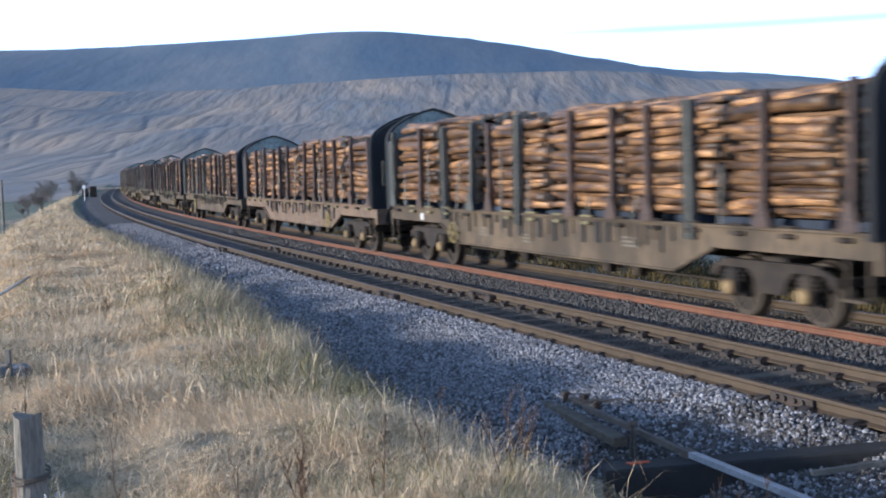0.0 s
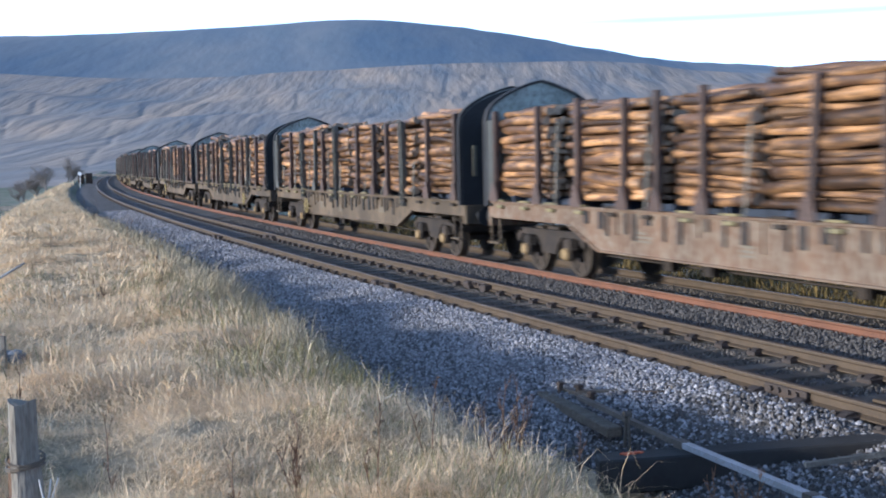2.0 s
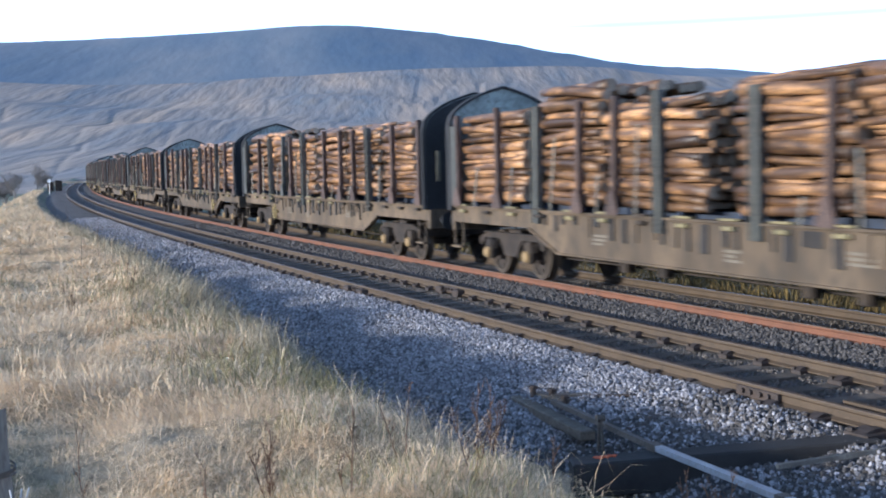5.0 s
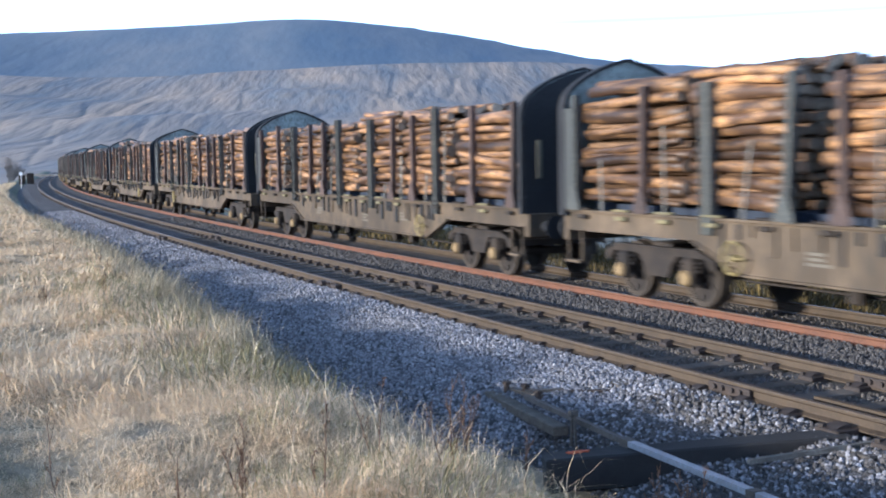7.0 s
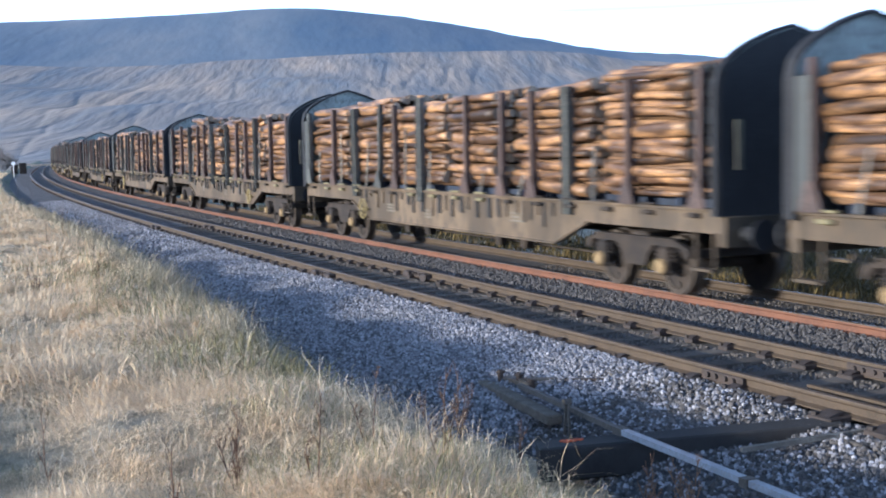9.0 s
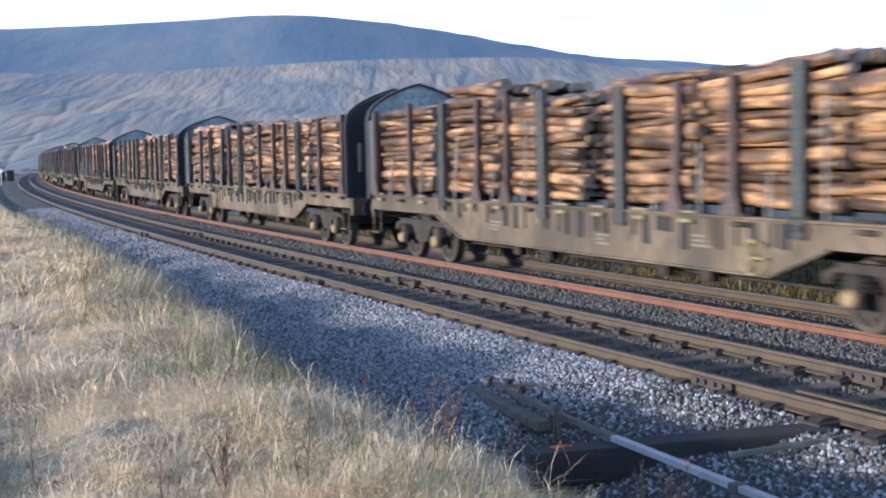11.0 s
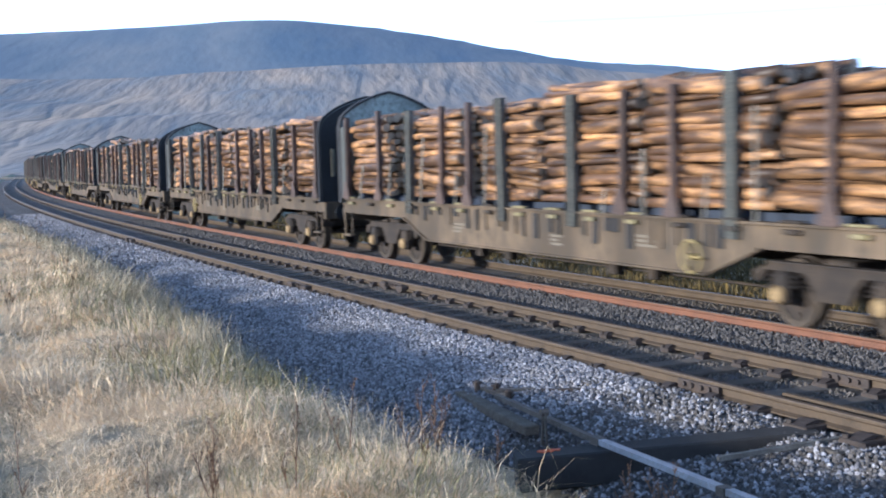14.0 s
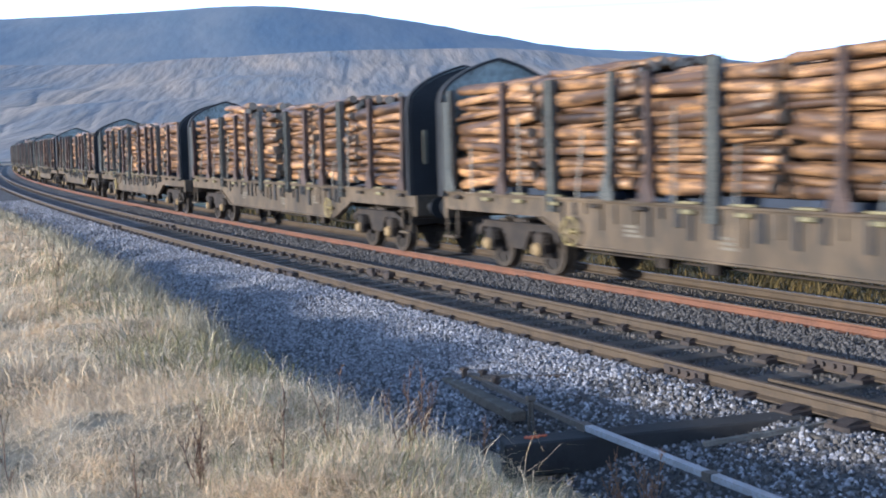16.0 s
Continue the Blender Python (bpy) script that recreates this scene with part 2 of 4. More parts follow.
def skyline(a):
    """Height of the far fell in degrees over the eye, by the bearing in degrees: slopes and small crags."""
    h = 5.49 + 0.0 * a
    for lo, hi, rise in ((-20, -11, 0.28), (-12, -7.5, 0.17), (-7.1, -5.6, 0.20), (-5.5, -3, 0.03), (-3.5, 1.5, -0.37), (1.3, 2.6, -0.26), (2.4, 5.2, -0.37),
                         (5.0, 6.4, -0.42), (7.2, 9.6, -0.44), (9.2, 12, -0.30), (11.5, 15, -0.18), (13.5, 21, -0.79)):
        h = h + rise * smoothstep(lo, hi, a)
    return h + 0.012 * np.sin(a * 2.3) + 0.008 * np.sin(a * 5.1 + 1)


def swell(a):
    """The broad form of the same fell without its crags."""
    return 3.3 + 2.6 / (1 + np.exp((a - 7.5) / 2.9)) + 0.40 * np.exp(-(((a + 3.2) / 4.5) ** 2)) - 0.38 / (1 + np.exp((a + 13.0) / 1.6)) - 0.5 * smoothstep(16, 22, a)


def brow(s):
    """Where the flat top of the bank breaks off towards the ballast."""
    return -5.05 - 0.22 * (1 - smoothstep(10.5, 13.0, s)) - 0.35 * np.exp(-(((s - 15.5) / 2.0) ** 2)) + 1.1 * smoothstep(18, 38, s)


def ground_height(x, y):
    s, o = line_coords(x, y)
    d = np.hypot(x, y)
    a = np.degrees(np.arctan2(x, y))
    # embankment, seen across the line
    crest = 0.27 - 0.30 * smoothstep(14, 40, s)
    edge = -9.3 + 2.3 * smoothstep(8, 30, s) + 2.5 * smoothstep(40, 150, s)
    toe = brow(s) + 1.5
    z = np.where(o > -2.2, -0.75, -0.66)
    z = np.where(o < -2.2, -0.62 + (crest + 0.62) * smoothstep(0.0, 1.5, toe - o), z)
    fall = np.clip(edge - o, 0, None)
    z = np.where(o < edge, crest - 0.50 * fall * smoothstep(0, 2.0, fall), z)
    right = np.clip(o - SPACING - 4.0, 0, None)
    z = np.where(o > SPACING + 2.2, -0.50 - 0.04 * right - 0.25 * np.clip(right - 22, 0, None), z)
    z = z + np.where((o < -3.4) & (o > -30), (0.09 * waves(x * 1.1, y * 1.1, 3, 3) + 0.085 * waves(x * 2.6, y * 2.6, 13, 3)) * smoothstep(0.2, 1.4, brow(s) + 0.6 - o), 0)
    z = z + np.clip(GRADE * s, -0.6, 0.6)
    floor = -10.0 + 1.2 * waves(x / 90, y / 90, 5, 3) * smoothstep(60, 200, d)
    z = np.maximum(z, floor)
    # moor with terraces and gullies, then the far ridge
    top = np.minimum(4.05 + 0.25 * np.sin(a * 0.22 + 1.2), swell(a) - 0.14)
    t = np.clip((d - 520.0) / 1700.0, 0, 1)
    step = t + 0.022 * np.sin(t * 30 + a * 0.22 + 1.2 * np.sin(a * 0.3)) * smoothstep(0.05, 0.2, t) * (1 - smoothstep(0.85, 1, t))
    moor = d * np.tan(np.radians(-1.1 + (top + 1.1) * np.clip(step, 0, 1.02))) + EYE[2]
    # gullies: bearing at the head, how far they wander, head and foot up the slope
    wob = 0.10 * np.sin(t * 19 + a * 1.7) + 0.04 * np.sin(t * 53 + 3 * a)
    for head, drift, hi, lo, deep in ((-12.0, 2.6, 0.83, 0.52, 11), (-5.9, 0.5, 0.90, 0.70, 8), (0.8, 0.5, 0.92, 0.72, 9), (2.3, 0.7, 0.91, 0.74, 8), (3.6, 0.5, 0.92, 0.75, 8),
                                      (4.9, 0.3, 0.93, 0.74, 9), (-9.8, 1.4, 0.60, 0.42, 7), (-17.6, 1.8, 0.76, 0.50, 8), (-14.5, 1.0, 0.46, 0.28, 6), (8.0, 0.5, 0.92, 0.76, 7), (-2.5, 0.8, 0.66, 0.45, 6), (-10.6, 1.9, 0.80, 0.60, 6), (-15.6, 2.2, 0.66, 0.46, 7), (-7.4, 1.2, 0.72, 0.55, 5)):
        line = head - drift * (hi - t) / (hi - lo) + wob
        moor = moor - 0.14 * deep * np.exp(-(((a - line) / (0.16 + 0.02 * deep * (hi - t))) ** 2)) * smoothstep(lo - 0.12, lo + 0.05, t) * (1 - smoothstep(hi - 0.03, hi + 0.02, t))
    moor = moor + 6.5 * waves(x / 150, y / 150, 9, 3) * smoothstep(0.1, 0.4, t)
    ridge_t = smoothstep(2700, 4300, d)
    ridge = 2250 * np.tan(np.radians(top)) * (1 - ridge_t) + ridge_t * 4300 * np.tan(np.radians(swell(a) + (skyline(a) - swell(a)) * smoothstep(3950, 4300, d)))
    ridge = ridge + 3 * waves(x / 420, y / 420, 11, 3) * ridge_t * (1 - smoothstep(3900, 4300, d))
    far = np.where(d < 2230, moor, ridge)
    return np.where(d > 520, far * smoothstep(520, 640, d) + z * (1 - smoothstep(520, 640, d)), z)


# pale base and blue patches carry distance haze and gully shade
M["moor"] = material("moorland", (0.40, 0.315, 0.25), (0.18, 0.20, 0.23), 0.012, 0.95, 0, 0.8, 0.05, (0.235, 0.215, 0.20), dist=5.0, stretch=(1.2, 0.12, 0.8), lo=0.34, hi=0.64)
# slate blue here is distance haze put into the base colour
M["fell"] = material("far fell in haze blue", (0.20, 0.225, 0.26), (0.105, 0.16, 0.235), 0.003, 0.95, 0, 0.5, 0.014, (0.135, 0.18, 0.235), dist=10.0, stretch=(1.0, 0.16, 1.0), lo=0.38, hi=0.66)
M["field"] = material("valley pasture", (0.21, 0.20, 0.15), (0.16, 0.17, 0.12), 0.02, 0.95, 0, 0.3, 0.2, (0.07, 0.12, 0.045), dist=0.5)


def build_ground():
    az = np.radians(np.concatenate([np.arange(-180, -34, 4.0), np.arange(-34, -22, 0.3), np.arange(-22, 25, 0.1), np.arange(25, 36, 0.3), np.arange(36, 180, 4.0)]))
    rad = np.concatenate([[0.4], np.geomspace(0.8, 60, 130), np.geomspace(62, 500, 60), np.geomspace(510, 2300, 110), np.geomspace(2350, 4700, 70)])
    R, A = np.meshgrid(rad, az, indexing="ij")
    X, Y = R * np.sin(A), R * np.cos(A)
    Z = ground_height(X, Y)
    n, k = R.shape
    verts = np.stack([X, Y, Z], -1).reshape(-1, 3)
    i, j = np.meshgrid(np.arange(n - 1), np.arange(k), indexing="ij")
    jn = (j + 1) % k
    faces = np.stack([i * k + j, i * k + jn, (i + 1) * k + jn, (i + 1) * k + j], -1).reshape(-1, 4)
    rr = np.repeat(rad[:-1], k)
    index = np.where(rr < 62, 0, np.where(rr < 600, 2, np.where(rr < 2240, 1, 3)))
    centre = len(verts)
    verts = np.vstack([verts, [[0, 0, float(ground_height(np.array([0.01]), np.array([0.01]))[0])]]])
    faces = faces.tolist() + [[(q + 1) % k, q, centre] for q in range(k)]
    index = np.concatenate([index, np.zeros(k, int)])
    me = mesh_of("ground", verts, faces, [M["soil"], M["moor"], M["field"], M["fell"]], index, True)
    return tagged(new("ground", me), "dry grass embankment, valley pasture and brown moorland below a dark fell", "ground", kind="structure")


build_ground()

# ---- ballast beds, rails, sleepers ----


def bed_change(s, o):
    """The ballast lies lower round the point rods, and is heaped against the rail over the sleeper ends."""
    s, o = np.asarray(s, float), np.asarray(o, float)
    dip = -0.13 * (1 - smoothstep(13.6, 15.4, s)) * smoothstep(-1.15, -1.7, o) * smoothstep(-4.4, -3.3, o)
    heap = 0.045 * (1 - smoothstep(26, 28, s)) * smoothstep(12.2, 12.7, s) * smoothstep(-1.75, -1.45, o) * smoothstep(-0.80, -0.90, o)
    return dip + heap


def strip(name, outline, s_values, mat, smooth=False, closed=False):
    """An outline (o, z) drawn along the line."""
    verts, faces = [], []
    n = len(outline)
    for s in s_values:
        for o, z in outline:
            verts.append(tuple(float(v) for v in on_line(s, o, z + (0.0 if closed else float(bed_change(s, o))))))
    m = n if closed else n - 1
    for i in range(len(s_values) - 1):
        for j in range(m):
            k = (j + 1) % n
            faces.append((i * n + j, i * n + k, (i + 1) * n + k, (i + 1) * n + j))
    if closed:
        faces += [tuple(range(n))[::-1], tuple(range((len(s_values) - 1) * n, len(s_values) * n))]
    return mesh_of(name, verts, faces, mat, None, smooth)


BED_S = np.concatenate([np.arange(-280, -10, 5.0), np.arange(-10, 60, 0.5), np.arange(60, 300, 2.0), np.arange(300, 550, 10)])
bed = [(-4.9, -0.80), (-4.2, -0.64), (-3.3, -0.58), (-2.8, -0.41), (-2.35, -0.25), (-1.9, -0.20), (-1.6, -0.20), (-1.4, -0.198), (-1.1, -0.197), (-0.9, -0.196), (-0.78, -0.195), (-0.5, -0.218), (0, -0.22), (0.5, -0.218), (0.8, -0.195), (1.35, -0.19), (1.7, -0.15), (2.3, -0.14), (SPACING - 0.85, -0.135), (SPACING - 0.7, -0.165),
       (SPACING, -0.19), (SPACING + 0.7, -0.175), (SPACING + 1.9, -0.22), (SPACING + 2.5, -0.40), (SPACING + 3.4, -0.9)]
ballast = tagged(new("ballast", strip("ballast", bed, BED_S, M["ballast"])), "grey crushed-stone ballast bed under two tracks", "ballast", kind="structure")


def rail(name, o, side, label, end=400.0):
    """A bullhead-like rail: worn head over a rusty web and foot."""
    ss = np.concatenate([np.arange(-220, -10, 4.0), np.arange(-10, 80, 1.0), np.arange(80, end, 3.0)])
    body = [(-0.065, -0.155), (-0.065, -0.140), (-0.014, -0.118), (-0.012, -0.052), (-0.036, -0.036), (-0.036, -0.012),
            (0.036, -0.012), (0.036, -0.036), (0.012, -0.052), (0.014, -0.118), (0.065, -0.140), (0.065, -0.155)]
    ob = new(name, strip(name, [(o + a, b) for a, b in body], ss, side, closed=True))
    tagged(ob, label, "rail", "rails", "structure")
    head = [(-0.036, -0.0125), (-0.033, -0.003), (-0.024, 0.0), (0.024, 0.0), (0.033, -0.003), (0.036, -0.0125)]
    top = new("rail_head", strip("rail_head", [(o + a, b) for a, b in head], ss, M["rail_head"], closed=True))
    top.parent = ob
    return ob


rail("rail", -GAUGE / 2, M["rail_rust"], "brown weathered steel rail of the nearer empty track")
rail("rail", GAUGE / 2, M["rail_rust"], "brown weathered steel rail of the nearer empty track")
rail("rail", SPACING - GAUGE / 2, M["rail_orange"], "orange rusty steel rail under the timber train")
# darker brown than its partner: the wagons' shade put into the colour
rail("rail", SPACING + GAUGE / 2, M["rail_rust"], "rusty steel rail under the timber train, browned for shade")

# ---- timber wagon ----
# local x ahead in the direction of travel, -y the side of the field, z over the rails
HALF, PITCH = 9.65, 20.81


def arch_outline(w=1.32, shoulder=3.22, peak=3.98, n=14):
    pts = [(-w, 1.30), (-w, shoulder - 0.12)]
    for i in range(n + 1):
        a = math.pi * (1 - i / n)
        pts.append((w * 0.98 * math.cos(a), shoulder + (peak - shoulder) * (0.62 * math.sin(a) + 0.38 * (1 - abs(math.cos(a))))))
    return pts + [(w, shoulder - 0.12), (w, 1.30)]


def stanchion(wagon, x, y, wide, lean, top, mat):
    bm = bmesh.new()
    s = -1 if y < 0 else 1
    w = 0.085 if wide else 0.055
    if wide:
        box(bm, -w - 0.035, -w, -0.07, 0.07, -0.25, top - 1.40, 0.004)
        box(bm, w, w + 0.035, -0.07, 0.07, -0.25, top - 1.40, 0.004)
        box(bm, -w, w, -0.03, 0.03, -0.25, top - 1.40)
    else:
        box(bm, -w, w, -0.06, 0.06, 0.02, top - 1.40, 0.01)
        plate(bm, [(-0.20, 0.0), (0.20, 0.0), (0.20, 0.06), (w + 0.012, 0.40), (-w - 0.012, 0.40), (-0.20, 0.06)], "y", s * 0.062, s * 0.085)
    ob = part("stanchion", bm, mat, wagon)
    ob.matrix_basis = pose(x, y, 1.40, 0, lean, 0)
    return ob


def build_wagon(seed, brown=False):
    r = random.Random(seed)
    label = "brown rusty bogie timber wagon with arched end bulkheads" if brown else "dusty olive-grey bogie timber wagon with arched end bulkheads"
    wagon = tagged(new("timber_wagon"), label, "wagon", "wagons of the timber train")
    fm = M["frame_brown"] if brown else M["frame"]
    # deck and side sills
    bm = bmesh.new()
    box(bm, -HALF, HALF, -1.20, 1.20, 1.26, 1.38, 0.01)
    for x in np.arange(-8.8, 9.0, 1.6):
        box(bm, x - 0.06, x + 0.06, -1.15, 1.15, 1.10, 1.26)
    part("deck", bm, fm, wagon)
    for s in (-1, 1):
        y0, y1 = s * 1.16, s * 1.21
        bm = bmesh.new()
        plate(bm, [(-HALF, 1.04), (-5.9, 1.04), (-4.75, 0.62), (4.75, 0.62), (5.9, 1.04), (HALF, 1.04), (HALF, 1.385), (-HALF, 1.385)], "y", min(y0, y1), max(y0, y1))
        box(bm, -4.75, 4.75, min(s * 1.13, s * 1.26), max(s * 1.13, s * 1.26), 0.60, 0.635, 0.004)
        box(bm, -HALF, HALF, min(s * 1.13, s * 1.27), max(s * 1.13, s * 1.27), 1.36, 1.40, 0.004)
        for q in (-1, 1):
            a = [(q * 4.75, 0.60), (q * 5.92, 1.02), (q * 5.92, 1.06), (q * 4.75, 0.64)]
            plate(bm, a, "y", min(s * 1.13, s * 1.26), max(s * 1.13, s * 1.26))
        part("side_sill", bm, fm, wagon)
        if s > 0:
            continue
        # hanging straps, ratchets and stakes on the sill, their shadows put into the black
        x = -5.2
        while x < 5.3:
            h = r.uniform(0.16, 0.48)
            w = r.choice((0.022, 0.03, 0.03, 0.045, 0.07))
            bm = bmesh.new()
            box(bm, x - w, x + w, min(s * 1.212, s * 1.25), max(s * 1.212, s * 1.25), 1.33 - h, 1.33, 0.005)
            part("strap_bracket", bm, M["panel_dark"] if r.random() < 0.8 else fm, wagon)
            x += r.uniform(0.22, 0.58)
        # pale data panels, their writing worn away
        for x, w, z in ((3.35, 0.32, 0.92), (-3.2, 0.26, 0.85), (r.uniform(-1, 1), 0.20, 0.80)):
            bm = bmesh.new()
            for k in range(3):
                q = w * r.uniform(0.6, 1.0)
                box(bm, x - w, x - w + 2 * q, s * 1.2135 - 0.002, s * 1.2135 + 0.002, z + 0.07 * k, z + 0.07 * k + 0.04)
            tagged(part("data_panel", bm, M["pale_mark"], wagon, "pale worn bars of lettering"), kind="stuff")
        for x in np.arange(-9.0, 9.1, 1.2):
            bm = bmesh.new()
            box(bm, x - 0.13, x + 0.13, min(s * 1.215, s * 1.31), max(s * 1.215, s * 1.31), 1.26, 1.325, 0.012)
            box(bm, x - 0.22, x + 0.22, min(s * 1.2, s * 1.30), max(s * 1.2, s * 1.30), 1.405, 1.44, 0.006)
            part("lashing_ring", bm, M["yellow_dull"] if r.random() < 0.5 else M["bogie"], wagon)
    # longitudinal bolsters that carry the logs, coloured navy for the shaded gap
    for y in (-0.8, 0.8):
        bm = bmesh.new()
        for x in np.arange(-8.6, 8.8, 1.55):
            box(bm, x - 0.05, x + 0.05, y - 0.35, y + 0.35, 1.38, 1.53, 0.008)
        box(bm, -9.2, 9.2, y - 0.05, y + 0.05, 1.38, 1.50)
        part("log_bolster", bm, M["gap_blue"], wagon)
    # stanchions
    xs = (-9.20, -7.16, -5.50, -3.80, -2.66, -1.26, 1.22, 2.77, 4.11, 5.35, 7.31, 9.20)
    wide = (2, 5, 6, 9) if seed % 2 else (2, 5, 9)
    for s in (-1, 1):
        for i, x in enumerate(xs):
            k = i in wide and not brown
            stanchion(wagon, x + r.uniform(-0.06, 0.06), s * 1.25, k, r.uniform(-1.2, 1.2) + (3.5 if r.random() < 0.1 else 0), r.uniform(3.30, 3.42),
                      M["post_grey"] if k or (r.random() < 0.2 and not brown) else M["post_brown"])
        # thin tie rods between them
        for x in xs[:-1] if s < 0 else ():
            if r.random() < 0.7:
                bm = bmesh.new()
                q = x + r.uniform(0.5, 1.1)
                tube(bm, (q, s * 1.28, 1.40), (q + r.uniform(-0.15, 0.15), s * 1.22, r.uniform(1.7, 3.0)), 0.022, n=6)
                part("tie_rod", bm, M["strap_pale"], wagon)
    # bulkheads with their side returns
    for q in (-1, 1):
        bm = bmesh.new()
        pts = arch_outline()
        x0 = q * (HALF - 0.10)
        plate(bm, pts, "x", min(x0, q * HALF), max(x0, q * HALF))
        b = part("bulkhead", bm, M["panel"], wagon, "arched grey-green steel bulkhead")
        bm = bmesh.new()
        outer = arch_outline(1.345, 3.235, 4.00)
        inner = arch_outline(1.30, 3.20, 3.95)
        xa, xb = sorted((q * (HALF - (0.16 if q < 0 else 0.105)), q * (HALF + 0.02)))
        va = [[bm.verts.new((x, *p)) for p in o] for o in (outer, inner) for x in (xa, xb)]
        n = len(outer)
        for i in range(n - 1):
            bm.faces.new((va[0][i], va[0][i + 1], va[1][i + 1], va[1][i]))
            bm.faces.new((va[2][i], va[2][i + 1], va[3][i + 1], va[3][i]))
            bm.faces.new((va[0][i], va[0][i + 1], va[2][i + 1], va[2][i]))
            bm.faces.new((va[1][i], va[1][i + 1], va[3][i + 1], va[3][i]))
        part("rim", bm, M["panel_dark"], b, "black arched rim")
        # outer face blackened: the wagon gap's shade is put into its colour
        bm = bmesh.new()
        plate(bm, arch_outline(1.29, 3.19, 3.93), "x", min(q * (HALF + 0.004), q * (HALF + 0.03)), max(q * (HALF + 0.004), q * (HALF + 0.03)))
        part("outer_face", bm, M["panel_dark"], b, "sooty outer face, blackened for shade in the gap")
        for y in (-1.31, 1.31) if q < 0 else ():
            bm = bmesh.new()
            x1, x2 = sorted((q * (HALF - 0.44), q * (HALF - 0.165)))
            box(bm, x1, x2, y - 0.02, y + 0.02, 1.41, 3.12, 0.008)
            part("side_return", bm, M["panel_side"], b, "dark grey side plate of the bulkhead")
        # raised strip added to stand in for a pale window-like slit
        bm = bmesh.new()
        x1, x2 = sorted((q * (HALF + 0.032), q * (HALF + 0.06)))
        box(bm, x1, x2, -1.02, -0.93, 1.95, 2.65, 0.004)
        part("marker_strip", bm, M["yellow"], b, "pale olive strip in place of a slit")
        # headstock, buffers and coupling
        bm = bmesh.new()
        x1, x2 = sorted((q * (HALF - 0.12), q * (HALF + 0.06)))
        box(bm, x1, x2, -1.22, 1.22, 0.86, 1.30, 0.015)
        part("headstock", bm, fm, wagon)
        for y in (-0.87, 0.87):
            bm = bmesh.new()
            tube(bm, (q * (HALF + 0.05), y, 1.05), (q * (HALF + 0.42), y, 1.05), 0.10)
            tube(bm, (q * (HALF + 0.42), y, 1.05), (q * (HALF + 0.48), y, 1.05), 0.21, 0.22, 14)
            part("buffer", bm, M["panel_dark"], wagon)
        bm = bmesh.new()
        tube(bm, (q * (HALF + 0.02), 0, 0.95), (q * (HALF + 0.5), 0, 0.9), 0.05)
        tube(bm, (q * (HALF + 0.05), 0.35, 0.9), (q * (HALF + 0.3), 0.32, 0.55), 0.025)
        tube(bm, (q * (HALF + 0.3), 0.32, 0.55), (q * (HALF + 0.5), 0.3, 0.75), 0.025)
        part("coupling", bm, M["panel_dark"], wagon)
        # step frame at the corner
        for s in (-1, 1):
            bm = bmesh.new()
            y = s * 1.24
            for x in (q * 9.05, q * 9.5):
                box(bm, x - 0.02, x + 0.02, y - 0.02, y + 0.02, 0.52, 1.06)
            box(bm, min(q * 9.05, q * 9.5) - 0.02, max(q * 9.05, q * 9.5) + 0.02, y - 0.09, y + 0.06, 0.50, 0.54)
            part("corner_step", bm, M["frame"], wagon)
    # brake wheel, air tank and brake gear below the sill
    bm = bmesh.new()
    hx = 4.55 if seed % 2 else -4.85
    ring = [(hx + 0.23 * math.cos(a), 0.86 + 0.23 * math.sin(a)) for a in np.linspace(0, 2 * math.pi, 18, endpoint=False)]
    loops = []
    for i in range(18):
        c, e = math.cos(i * math.pi / 9), math.sin(i * math.pi / 9)
        loops.append([bm.verts.new((hx + (0.23 + u) * c, -1.33 + v, 0.86 + (0.23 + u) * e)) for u, v in ((0.022, 0), (0, 0.022), (-0.022, 0), (0, -0.022))])
    for i in range(18):
        for k in range(4):
            p, q = loops[i], loops[(i + 1) % 18]
            bm.faces.new((p[k], p[(k + 1) % 4], q[(k + 1) % 4], q[k]))
    for i in (0, 6, 12):
        tube(bm, (hx, -1.31, 0.86), (ring[i][0], -1.33, ring[i][1]), 0.018, n=6)
    tube(bm, (hx, -1.20, 0.86), (hx, -1.35, 0.86), 0.05)
    part("brake_wheel", bm, M["yellow_worn"], wagon, "faded yellow handbrake wheel")
    bm = bmesh.new()
    tube(bm, (-1.0, 0.1, 0.62), (0.6, 0.1, 0.62), 0.19, n=14)
    part("air_tank", bm, M["bogie"], wagon)
    bm = bmesh.new()
    for x in (-2.9, -1.7, 1.9, 3.0):
        box(bm, x - 0.12, x + 0.12, -0.95, -0.75, 0.38, 0.66, 0.02)
    tube(bm, (-5.5, -0.6, 0.45), (5.5, -0.6, 0.45), 0.02, n=6)
    part("brake_rigging", bm, M["bogie"], wagon)
    # bogies
    for q in (-1, 1):
        bogie = bogie_frame(wagon)
        bogie.location = (q * 7.1, 0, 0)
    return wagon


